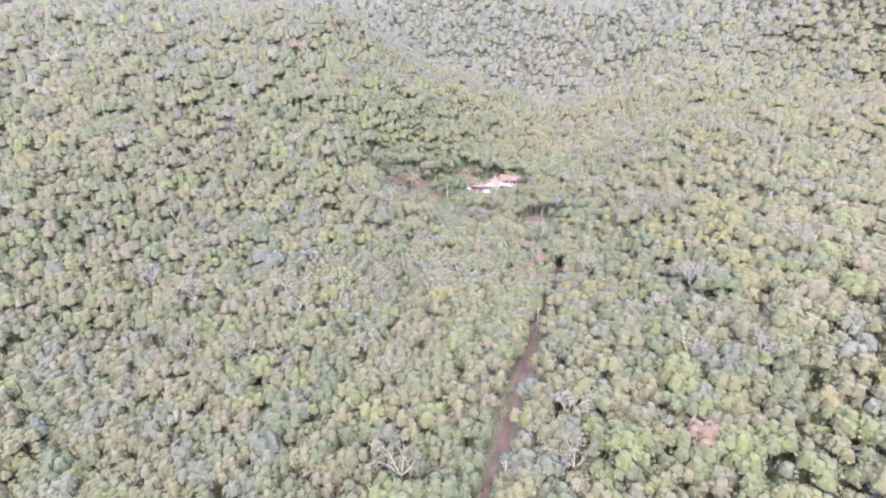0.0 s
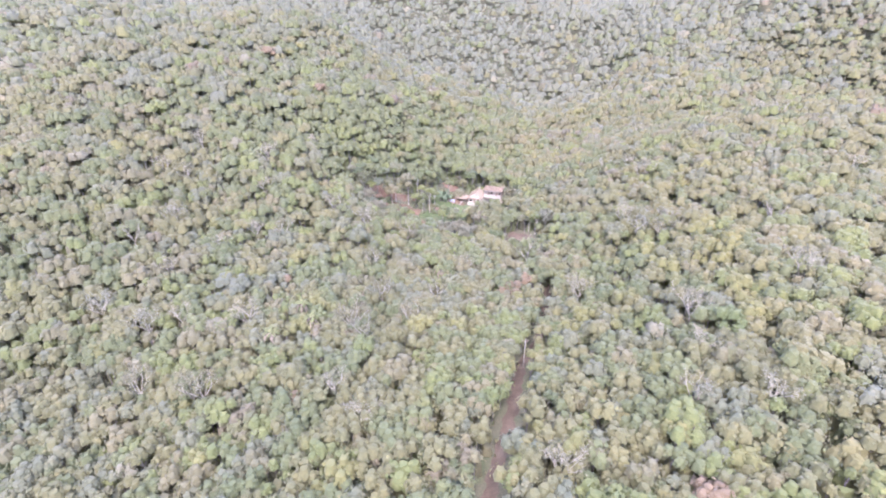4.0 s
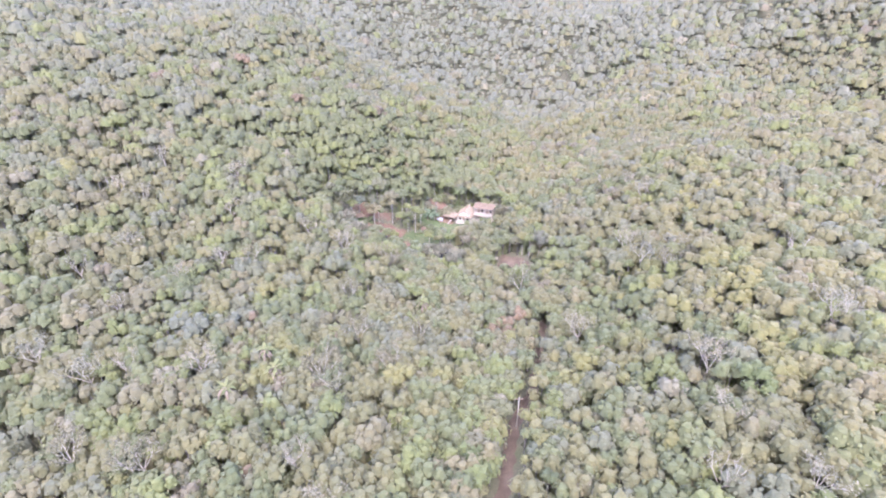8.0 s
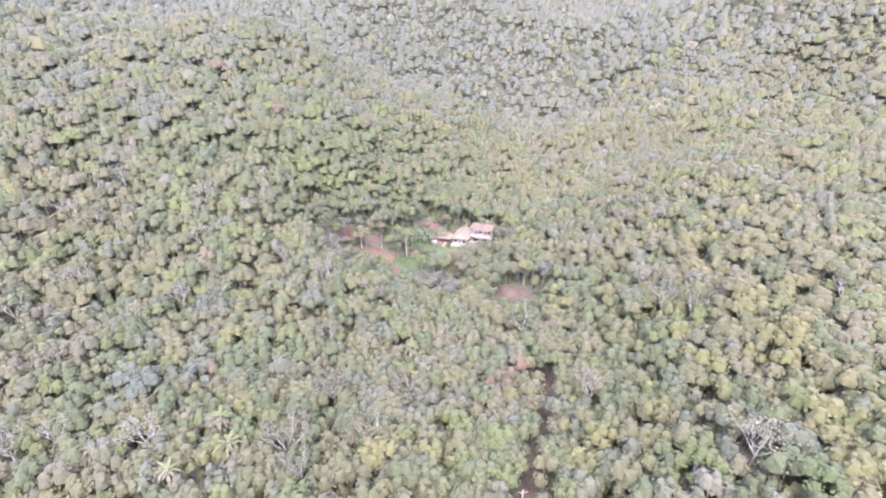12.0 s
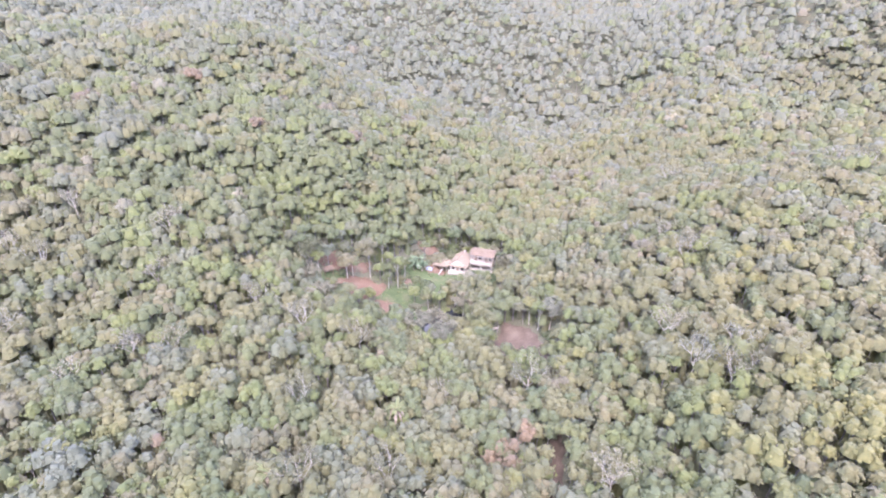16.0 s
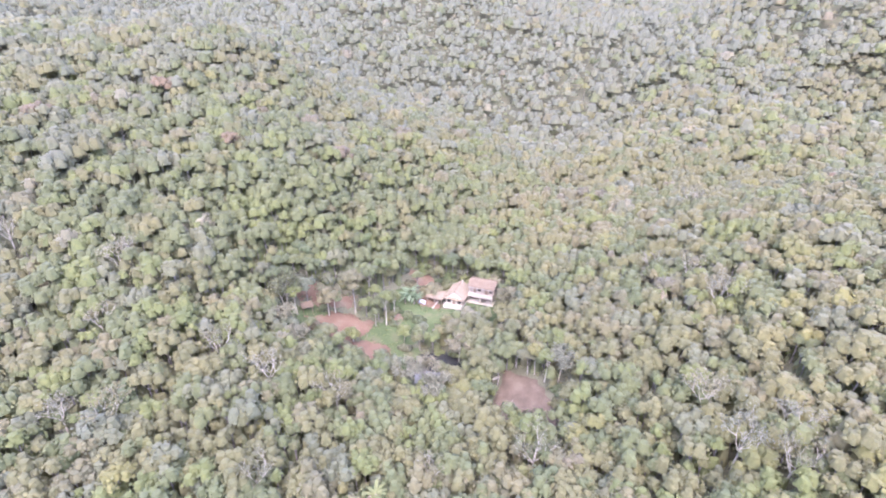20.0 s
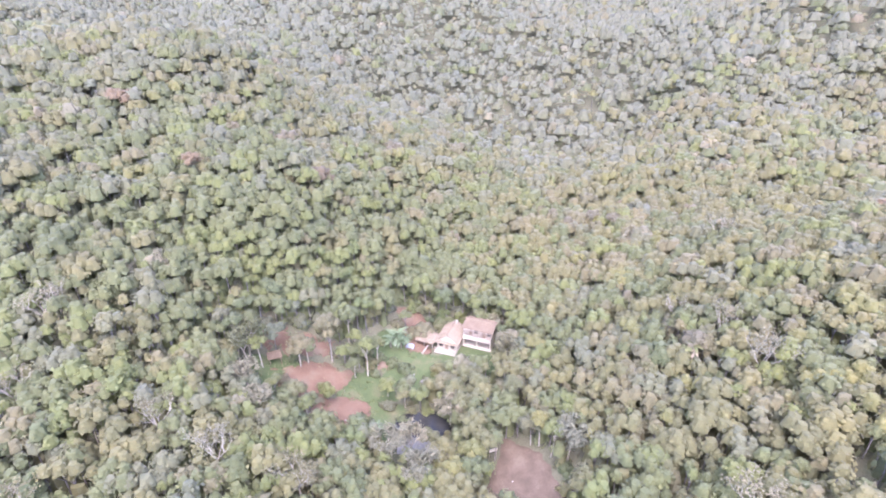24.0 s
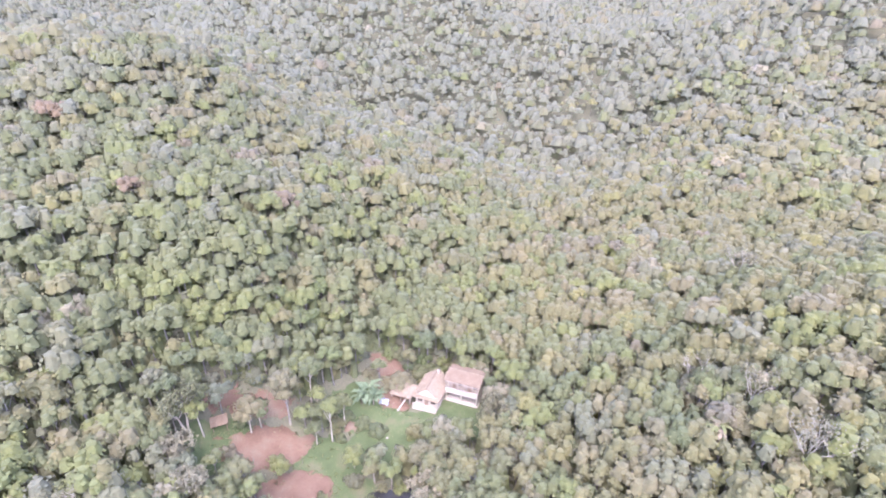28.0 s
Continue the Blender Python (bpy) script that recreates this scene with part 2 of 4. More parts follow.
def ragged(x, y, size=1.0):
    return size * (np.sin(x * 1.3 + 2 * np.sin(y * 0.7)) * 0.4 + np.sin(y * 1.7 + 1.5 * np.sin(x * 0.9)) * 0.35 + np.sin(x * 3.1 + y * 2.3) * 0.2)


def blob(x, y, cx, cy, rx, ry, turn=0.0):
    """Metres inside an ellipse's edge, minus outside."""
    c, s = math.cos(turn), math.sin(turn)
    u, v = ((x - cx) * c + (y - cy) * s) / rx, ((y - cy) * c - (x - cx) * s) / ry
    return (1 - np.hypot(u, v)) * min(rx, ry)


def road_in(x, y):
    wide = 1.15 + 3.15 * smooth(160, 168, y) * (1 - smooth(178, 184, y)) - 0.6 * smooth(182, 188, y)
    return np.maximum(wide - from_line(x, y, ROAD_LINE), blob(x, y, 33.5, 173.5, 5, 5.5)) + ragged(x, y, 0.5)


def soil_in(x, y):
    return np.maximum.reduce([blob(x, y, -10, 200.5, 9, 4.6, 0.35), blob(x, y, -1.5, 193.5, 6, 4.4, 0.2), blob(x, y, -6, 191, 5, 2.6), blob(x, y, 12.5, 224, 5, 3, -0.3), blob(x, y, 6, 209, 2, 1.3), blob(x, y, -15, 208, 9, 2.6, 0.2), blob(x, y, 14, 216.5, 4.2, 3)]) + ragged(x, y, 1.3) + ragged(x * 2.3 + 5, y * 2.3, 0.5)


def lawn_in(x, y):
    return np.maximum.reduce([blob(x, y, 29, 212, 9, 6.5, -0.3), blob(x, y, 16, 207, 11, 6, 0.3), blob(x, y, 2, 201, 9, 5), blob(x, y, -17, 198.5, 8, 5.5, 0.3), blob(x, y, 7, 192, 6, 6), blob(x, y, 8, 213, 8, 6)]) + ragged(x, y, 0.9)


def pond_in(x, y):
    return blob(x, y, 16, 189.0, 4.0, 3.2, 0.2) + ragged(x, y, 0.5)


def pale_water_in(x, y):
    return blob(x, y, 14.0, 184.4, 2.6, 1.9) + ragged(x, y, 0.4)


def pool_in(x, y):
    return blob(x, y, 31.3, 197.5, 2.0, 1.9) + ragged(x, y, 0.4)


def grow_here(x, y):
    """How far a place is from open land, in metres; below 0 it is open."""
    hidden = smooth(138, 142, y) * (1 - smooth(160, 164, y)) + smooth(181, 185, y)
    return -np.maximum.reduce([road_in(x, y) - 0.3 - 1.6 * hidden + 0.7 * (1 - smooth(132, 138, y)), soil_in(x, y), lawn_in(x, y), pond_in(x, y) + 1.6, pale_water_in(x, y) + 3.2, pool_in(x, y) + 0.5, blob(x, y, 24.5, 218.5, 10.5, 6.2, -0.35), blob(x, y, 9, 212.5, 6, 6)])


def mesh_object(name, verts, faces, mat, parent=None, smooth_faces=False):
    me = bpy.data.meshes.new(name)
    me.from_pydata([tuple(v) for v in verts], [], [tuple(f) for f in faces])
    if smooth_faces:
        me.shade_smooth()
    if mat:
        me.materials.append(mat)
    ob = new(name, me)
    ob.parent = parent
    return ob


def grid_mesh(name, xs, ys, z, mat, keep=None):
    nx, ny = len(xs), len(ys)
    gx, gy = np.meshgrid(xs, ys)
    verts = np.stack([gx, gy, z(gx, gy)], -1).reshape(-1, 3)
    i = (np.arange(ny - 1)[:, None] * nx + np.arange(nx - 1)[None, :]).reshape(-1)
    faces = np.stack([i, i + 1, i + nx + 1, i + nx], -1)
    if keep is not None:
        k = keep(gx, gy).reshape(-1)
        faces = faces[np.any(k[faces], 1)]
    used, faces = np.unique(faces, return_inverse=True)
    return mesh_object(name, verts[used], faces.reshape(-1, 4), mat, smooth_faces=True)


def spaced(lo, fine_lo, fine_hi, hi, step, growth=1.12):
    mid = list(np.arange(fine_lo, fine_hi + step / 2, step))
    up, s = [], step
    while (mid[-1] if not up else up[-1]) < hi:
        s *= growth
        up.append((mid[-1] if not up else up[-1]) + s)
    down, s = [], step
    while (mid[0] if not down else down[-1]) > lo:
        s *= growth
        down.append((mid[0] if not down else down[-1]) - s)
    return np.array(down[::-1] + mid + up)


tagged(grid_mesh("ground", spaced(-3500, -60, 80, 3500, 2.0), spaced(-2500, 30, 240, 4500, 2.0), land, LITTER),
       "shaded forest floor of brown leaf litter over wooded hills", "ground", kind="structure")


def sheet(name, inside, xs, ys, mat, label, category, lift=0.1, level=None, margin=0.7):
    def z(x, y):
        base = land(x, y) if level is None else np.full(x.shape, level)
        return base + (lift * np.clip(inside(x, y) / 0.6, -1.5, 1) if level is None else 0)
    return tagged(grid_mesh(name, xs, ys, z, mat, lambda x, y: inside(x, y) > -margin), label, category, kind="structure")


sheet("road", road_in, np.arange(-12, 48, 0.7), np.arange(10, 212, 0.7), ROAD, "narrow reddish dirt road cut straight through the forest", "road", 0.22)
sheet("lawn", lawn_in, np.arange(-30, 44, 0.8), np.arange(184, 224, 0.8), GRASS, "mown green and yellowing grass around the houses", "lawn", 0.14)
sheet("bare_soil", soil_in, np.arange(-28, 24, 0.7), np.arange(188, 230, 0.7), SOIL, "bare red earth in the clearing", "soil", 0.26)
sheet("pond", pond_in, np.arange(4, 27, 0.5), np.arange(178, 200, 0.5), WATER, "dark still pond mirroring the trees and sky", "pond", level=-1.75, margin=2.5)
sheet("pale_water", pale_water_in, np.arange(10, 18, 0.4), np.arange(181, 188, 0.4), SKY_PALE, "pale water at the edge of the pond", "pond", level=-1.72)
sheet("pool", pool_in, np.arange(27, 36, 0.4), np.arange(194, 201, 0.4), SKY_PALE, "small pool of still water among the trees", "pool", level=height(31.3, 197.5) + 0.25)

# ---- trees ----
rng = np.random.default_rng(7)


def lobed(seed, sides, rings, lobes):
    """A rounded, lobed dome over the unit ball: corners of its cells (n, 4, 3), their normals, and the reach of the dome along given ways."""
    r = np.random.default_rng(seed)
    k = np.arange(lobes) + 0.5
    lz = 1 - 1.35 * k / lobes
    la = k * 2.39996 + r.uniform(0, 6.28)
    ls = np.sqrt(1 - lz * lz)
    tops = np.stack([ls * np.cos(la), ls * np.sin(la), lz], -1) + r.normal(size=(lobes, 3)) * 0.12
    tops /= np.linalg.norm(tops, axis=1)[:, None]
    tight = 0.9 / lobes

    def reach(d):
        return 0.72 + 0.30 * np.exp(-(1 - (d @ tops.T).max(-1)) / tight * 0.6)

    def place(th, ph):
        d = np.stack([np.sin(th) * np.cos(ph), np.sin(th) * np.sin(ph), np.cos(th)], -1)
        return d * reach(d)[..., None]

    th = np.linspace(0.45, 2.1, rings + 1)
    ph = np.arange(sides) * 2 * np.pi / sides
    T, Q = np.meshgrid(th, ph, indexing="ij")
    T = T + r.uniform(-0.06, 0.06, T.shape)
    v = place(T, Q)
    nrm = v / np.linalg.norm(v, axis=-1)[..., None]
    cells = [[(a, s), (a + 1, s), (a + 1, (s + 1) % sides), (a, (s + 1) % sides)] for a in range(rings) for s in range(sides)]
    cells += [[(0, s), (0, s + 1), (0, sides - 2 - s), (0, sides - 1 - s)] for s in range(sides // 2 - 1)]
    ij = np.array(cells)
    return v[ij[..., 0], ij[..., 1]], nrm[ij[..., 0], ij[..., 1]], reach


def unit(v):
    return v / np.linalg.norm(v, axis=-1)[..., None]


def crown_shape(seed, leaves, size, radius=3.2, thick=2.2, puffs=1, sides=6, rings=1, lobes=6, calm=0.0, deep=0.78):
    """An uneven crown: lobed domes covered all over with small curved leaf clumps; base of the crown at z 0. Returns corners (n, 4, 3), outward ways (n, 4, 3) and which are clumps."""
    r = np.random.default_rng(seed)
    k = puffs
    ang = np.arange(k) * 2.4 + r.uniform(0, 6.28)
    rad = radius * (0.72 if k > 1 else 0.0) * np.sqrt((np.arange(k) + 0.25) / k) * r.uniform(0.85, 1.15, k)
    oval = r.uniform(0.84, 1.16)
    c = np.stack([rad * np.cos(ang) * oval, rad * np.sin(ang) / oval, thick * (0.55 - 0.65 * (rad / radius) ** 2) + r.normal(0, 0.13, k) * thick], -1)
    pr = radius * r.uniform(0.85, 1.2, k) * (1.25 / math.sqrt(k + 0.9) if k > 1 else 1.0)
    flat = np.array([1, 1, deep])
    c[:, 2] -= (deep - 0.72) * pr
    up = np.array([0, 0, 0.6 + calm])
    quads, ways, spots, frees = [], [], [], []
    share = np.maximum(1, np.round(leaves * pr ** 2 / np.sum(pr ** 2))).astype(int) if leaves else [0] * k
    for i in range(k):
        d, nrm, reach = lobed(seed * 17 + i, sides, rings, lobes)
        quads.append(c[i] + d * pr[i] * flat * 0.94)
        ways.append(unit(nrm + 0.35 * c[i] / radius + up))
        if not leaves:
            continue
        n = share[i]
        z = 1 - 1.35 * (np.arange(n) + r.uniform(0, 1, n)) / n
        a = np.arange(n) * 2.39996 + r.uniform(-0.5, 0.5, n)
        h = np.sqrt(np.maximum(0, 1 - z * z))
        d = np.stack([h * np.cos(a), h * np.sin(a), z], -1)
        p = c[i] + d * (reach(d) * pr[i] * r.uniform(0.93, 1.1, n))[:, None] * flat
        spots.append(p)
        frees.append(unit(d / flat + 0.35 * c[i] / radius))
    core = sum(len(q) for q in quads)
    if not leaves:
        return np.concatenate(quads), np.concatenate(ways), np.zeros(core)
    p, o = np.concatenate(spots), np.concatenate(frees)
    inside = (np.linalg.norm((p[:, None] - c[None]) / (pr[None, :, None] * flat), axis=2) < 0.72).any(1)
    p, o = p[~inside], o[~inside]
    t = unit(o + r.normal(size=o.shape) * 0.35)
    u = unit(np.cross(t, r.normal(size=o.shape)))
    v = np.cross(t, u)
    s = size * r.uniform(0.65, 1.4, len(p))[:, None]
    w = s * r.uniform(0.6, 1.0, len(p))[:, None]
    bend = t * s * 0.35
    quads.append(np.stack([p + u * s - bend, p + v * w - bend * 0.4, p - u * s - bend, p - v * w], 1))
    face = unit(t + up + r.normal(size=o.shape) * 0.2)
    ways.append(unit(np.stack([face + 0.5 * u, face + 0.4 * v, face - 0.5 * u, face - 0.4 * v], 1)))
    return np.concatenate(quads), np.concatenate(ways), (np.arange(core + len(p)) >= core) * 1.0


def tube(points, radii, sides=5):
    """Corners and quads of a tapered tube through the points."""
    pts = [Vector(p) for p in points]
    verts, faces = [], []
    for i, (p, r) in enumerate(zip(pts, radii)):
        way = (pts[min(i + 1, len(pts) - 1)] - pts[max(i - 1, 0)]).normalized()
        q = way.to_track_quat("Z", "Y")
        for k in range(sides):
            a = 2 * math.pi * k / sides
            verts.append(p + q @ Vector((r * math.cos(a), r * math.sin(a), 0)))
    for i in range(len(pts) - 1):
        for k in range(sides):
            faces.append((i * sides + k, i * sides + (k + 1) % sides, (i + 1) * sides + (k + 1) % sides, (i + 1) * sides + k))
    return verts, faces


def leaf_mesh(name, quads, outward, tone, tint_shade, spray=0.0):
    """One mesh of four-cornered leaf clumps with their tone, tint and shade, and outward way."""
    n = len(quads)
    me = bpy.data.meshes.new(name)
    me.vertices.add(n * 4)
    me.vertices.foreach_set("co", np.ascontiguousarray(quads, dtype=np.float32).reshape(-1))
    me.loops.add(n * 4)
    me.loops.foreach_set("vertex_index", np.arange(n * 4, dtype=np.int32))
    me.polygons.add(n)
    me.polygons.foreach_set("loop_start", np.arange(0, n * 4, 4, dtype=np.int32))
    for key, value in (("tone", tone), ("tint_shade", tint_shade), ("spray", spray)):
        at = me.attributes.new(key, "FLOAT", "FACE")
        at.data.foreach_set("value", np.broadcast_to(np.asarray(value, np.float32), (n,)).copy())
    at = me.attributes.new("outward", "FLOAT_VECTOR", "POINT")
    at.data.foreach_set("vector", np.ascontiguousarray(outward, dtype=np.float32).reshape(-1))
    me.materials.append(FOLIAGE)
    me.update(calc_edges=True)
    return me


SPECIAL = [  # trees that stand out: x, y, crown radius, height, tone
    (-94.6, 230.4, 6.5, 12, "rust"), (-70.4, 254.2, 6.5, 12, "rust"), (-73.7, 231.1, 5.4, 12, "yellow"),
    (-45.4, 236.4, 4.0, 11, "rust"), (3.4, 270.0, 3.6, 10, "tan"), (-14.4, 246.5, 6.5, 11, "rust"), (71.4, 262.2, 5.0, 11, "pink"),
    (78, 258, 4.6, 11, "pink"), (92.1, 169.1, 3.4, 10, "tan"), (-0.3, 109.8, 5.4, 12, "yellow"), (38.4, 135.4, 5.0, 11, "yellow"), (64.9, 159.5, 5.0, 11, "lime"), (2.0, 153.3, 5.0, 11, "lime"), (-12.7, 100.7, 5.4, 11, "lime"), (62.0, 92.0, 6.0, 11.5, "lime"), (-39.0, 146.8, 4.6, 11, "yellow"), (70.2, 188.7, 5.0, 11, "pink"),
    (102, 237.4, 3.4, 11, "pale"), (165.2, 276.9, 5, 11, "pink"), (127.4, 352.4, 2.6, 11, "pale"), (28.6, 54.2, 7.2, 13.5, "lime"),
    (42, 56, 5.4, 11.5, "rust"), (-29, 201, 3.0, 13, "tan"), (-31, 212, 6.5, 13, "green"), (-6.9, 206.5, 3.6, 14, "tan"),
]


CLEARING = [  # kind, x, y, crown radius, height, tone, label
    ("tree", -6.9, 206.5, 3.2, 13.5, "tan", "tall slender tree with a dry brown crown and bare lower limbs"),
    ("tree", 1.9, 204.9, 2.4, 11.0, "lime", ""), ("tree", -1.0, 203.6, 1.9, 6.2, "green", ""), ("tree", -13.5, 202.6, 3.3, 8.0, "tan", ""),
    ("tree", -12.0, 204.2, 2.6, 7.6, "green", ""), ("tree", -21.0, 199.2, 2.3, 9.0, "lime", ""), ("stems", -23.5, 198.1, 2.8, 10.5, "olive", "pale many-stemmed tree with a thin crown"),
    ("tree", -26.5, 200.5, 2.6, 10.5, "green", ""), ("tree", 7.2, 199.5, 2.4, 5.0, "lime", ""), ("tree", -6.2, 195.9, 2.3, 4.6, "lime", ""),
    ("tree", -13.4, 191.2, 2.5, 5.6, "green", ""), ("tree", -18.2, 189.0, 2.3, 6.0, "lime", ""), ("stems", -22.5, 192.5, 2.2, 6.5, "pale", ""),
    ("tree", 4.0, 208.5, 2.2, 8.5, "green", ""), ("tree", -3.5, 211.5, 3.0, 11.5, "green", ""), ("tree", -1.5, 209.0, 2.2, 9.0, "lime", ""),
    ("bush", 11.0, 208.3, 2.6, 3.0, "green", "dense dark green bush beside the lawn"), ("bush", 7.8, 209.6, 2.0, 2.6, "green", ""),
    ("bush", -16.3, 197.4, 2.4, 2.6, "pink", "dry pinkish leafless bush on the red earth"), ("bush", 7.6, 196.1, 2.5, 2.6, "tan", ""),
    ("bush", 10.5, 202.6, 1.7, 1.8, "olive", ""), ("bush", 2.0, 192.0, 1.6, 1.6, "green", ""), ("bush", 4.5, 211.0, 1.8, 2.0, "green", ""), ("bush", 18.5, 206.5, 1.2, 1.2, "lime", ""),
    ("tree", 25.0, 204.2, 4.4, 6.2, "pale", "pale leafless tree with a dense twiggy crown on the lawn"), ("bush", 19.6, 207.4, 2.6, 3.6, "olive", ""),
    ("tree", 38.0, 212.2, 4.4, 7.0, "pale", "pale nearly leafless tree with a dense twiggy crown"), ("tree", 42.3, 204.6, 3.0, 8.6, "yellow", ""), ("bare", 36.0, 206.4, 3.0, 7.4, "tan", ""),
    ("tree", 37.6, 223.4, 2.8, 9.4, "lime", ""), ("tree", 29.8, 225.8, 2.6, 9.4, "lime", ""), ("tree", 33.2, 226.2, 2.6, 9.6, "green", ""),
    ("tree", 20.4, 198.4, 3.0, 7.8, "tan", ""), ("tree", 25.5, 199.6, 3.2, 8.0, "olive", ""), ("tree", 28.0, 196.0, 2.8, 8.4, "olive", ""), ("tree", 34.6, 199.2, 2.8, 8.0, "olive", ""),
    ("tree", 20.6, 179.2, 3.4, 7.4, "olive", ""), ("tree", 26.7, 183.2, 3.4, 9.0, "olive", ""), ("bare", 9.6, 181.0, 2.6, 7.2, "pale", ""), ("bare", 21.8, 190.8, 2.4, 6.6, "pale", ""),
    ("bare", 15.0, 174.6, 3.0, 8.6, "pale", ""), ("tree", 24.5, 190.4, 2.8, 8.2, "olive", ""), ("bush", -0.5, 187.6, 2.8, 2.8, "tan", ""), ("tree", 6.0, 182.6, 2.4, 5.2, "olive", ""),
    ("tree", 39.6, 181.0, 2.2, 8.4, "yellow", ""), ("tree", 41.2, 177.6, 2.2, 8.6, "lime", ""), ("bare", 44.0, 176.0, 2.6, 8.0, "pale", ""),
    ("tree", -9.5, 190.5, 2.4, 5.0, "yellow", ""), ("bare", -17.6, 186.2, 2.2, 7.0, "pale", ""), ("bush", 14.4, 220.6, 4.6, 6.0, "tan", "large dry tan bush behind the shed"), ("tree", 10.0, 228.2, 3.0, 9.0, "green", ""), ("tree", 16.0, 228.6, 3.2, 9.0, "green", ""), ("tree", 22.0, 228.4, 3.0, 9.5, "green", ""), ("bush", 19.6, 226.4, 2.4, 3.5, "green", ""), ("bush", 24.0, 226.6, 2.2, 3.2, "green", ""), ("tree", 26.5, 228.8, 3.0, 10.0, "green", ""), ("bush", 8.6, 221.6, 2.2, 3.0, "tan", ""), ("tree", 5.0, 221.5, 3.2, 9.5, "green", ""), ("tree", 0.5, 217.0, 3.0, 10.5, "lime", ""), ("bush", 2.6, 214.0, 2.0, 2.6, "green", ""), ("bush", 42.2, 170.0, 2.0, 2.6, "olive", ""), ("bush", 43.0, 174.0, 2.2, 3.0, "green", ""), ("bush", 27.5, 177.6, 2.0, 2.4, "olive", ""), ("bush", 26.4, 172.6, 2.2, 2.8, "tan", ""), ("bush", 29.6, 167.4, 1.8, 2.4, "green", ""), ("tree", 28.4, 179.6, 2.8, 8.0, "olive", ""), ("tree", 44.2, 166.6, 2.8, 8.2, "olive", ""), ("tree", 45.0, 183.0, 2.6, 8.8, "lime", ""), ("bush", 36.5, 187.0, 2.2, 2.8, "green", ""), ("bush", 33.2, 192.2, 2.2, 2.6, "olive", ""), ("tree", 36.0, 192.6, 2.8, 8.4, "olive", ""), ("bush", 20.4, 201.8, 1.8, 2.2, "tan", ""), ("bush", 12.6, 197.8, 1.6, 2.0, "tan", ""), ("bush", 3.4, 205.4, 1.5, 1.7, "green", ""), ("bush", 22.0, 209.6, 1.3, 1.6, "lime", ""),
    ("bare", 13.2, 183.2, 2.2, 6.8, "pale", ""), ("tree", 17.2, 183.4, 2.2, 6.0, "olive", ""), ("bush", 11.0, 192.5, 1.7, 2.0, "green", ""), ("bush", 13.2, 194.6, 1.5, 1.8, "olive", ""),
    ("bush", 16.6, 194.6, 1.8, 2.2, "lime", ""), ("bush", 20.6, 193.6, 1.8, 2.4, "green", ""), ("bush", 21.4, 187.0, 1.7, 2.2, "olive", ""), ("bush", 9.8, 188.4, 1.8, 2.2, "tan", ""),
    ("bush", 15.6, 182.2, 1.6, 2.0, "green", ""), ("tree", 11.6, 196.4, 2.0, 5.4, "olive", ""), ("bush", 18.6, 183.0, 1.6, 2.2, "olive", ""),
]
rb = random.Random(12)
BARE = [(-16.8, 88.4), (54.1, 87.6), (67.4, 137.0), (58.4, 99.7), (-45.5, 158.4), (-61.5, 148.7), (71.3, 144.1), (15.6, 69.5), (-49.6, 94.4), (77.9, 178.6), (96.9, 230.7)] + [(rb.uniform(-95, 135), rb.uniform(50, 205)) for _ in range(52)]
BARE = [(x, y) for x, y in BARE if grow_here(x, y) > 2.5 and abs(x - 0.12 * y) < 0.9 * y]


def pale_tone(x, y):
    """Which kinds of tree grow where: greener by the houses and on the near valley floor, drier on the slopes."""
    green = np.exp(-((x + 10) / 45) ** 2 - ((y - 222) / 32) ** 2)
    dry = 0.5 + 0.5 * np.sin(x / 23 + 1.7 * np.sin(y / 31)) * np.sin(y / 27 + 1.1 * np.sin(x / 35))
    right = smooth(-20, 40, x - 0.12 * y)
    return green, dry, right


def choose_tones(x, y, r):
    green, dry, right = pale_tone(x, y)
    names = ["deep", "green", "grey", "olive", "lime", "yellow", "tan", "pink", "rust", "pale"]
    n = len(x)
    w = np.zeros((n, 10))
    # distance haze painted into leaf colour: greyer tones on far hills and left hillside
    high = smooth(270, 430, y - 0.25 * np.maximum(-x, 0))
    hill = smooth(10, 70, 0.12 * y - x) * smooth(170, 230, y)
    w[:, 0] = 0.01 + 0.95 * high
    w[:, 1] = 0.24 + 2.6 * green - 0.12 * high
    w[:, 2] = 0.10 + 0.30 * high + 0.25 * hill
    w[:, 3] = 0.34 - 0.24 * high + 0.10 * right * (1 - high)
    w[:, 4] = 0.10 + 1.1 * green - 0.085 * high
    w[:, 5] = (0.02 + 0.04 * right) * (1 - high)
    w[:, 6] = 0.06 + 0.08 * dry - 0.05 * high
    w[:, 7] = 0.003 + 0.010 * dry * (1 - high)
    w[:, 8] = 0.001 * (1 - high)
    w[:, 9] = 0.006
    w = np.maximum(w, 0)
    w /= w.sum(1)[:, None]
    # neighbours often share their kind, in loose clumps
    u, v = x + 1.8 * np.sin(y / 2.9) + 0.9 * np.sin(y / 1.3), y + 1.8 * np.sin(x / 3.1 + 1) + 0.9 * np.sin(x / 1.4)
    clump = np.modf(np.abs(np.sin(np.floor(u / 6.0) * 12.9898 + np.floor(v / 6.0) * 78.233)) * 4758.5453)[0]
    clump = np.where(r.uniform(size=n) < 0.6, clump, r.uniform(size=n))
    pick = (np.cumsum(w, 1) < clump[:, None]).sum(1)
    return np.array([TONES[k] for k in names])[np.clip(pick, 0, 9)]


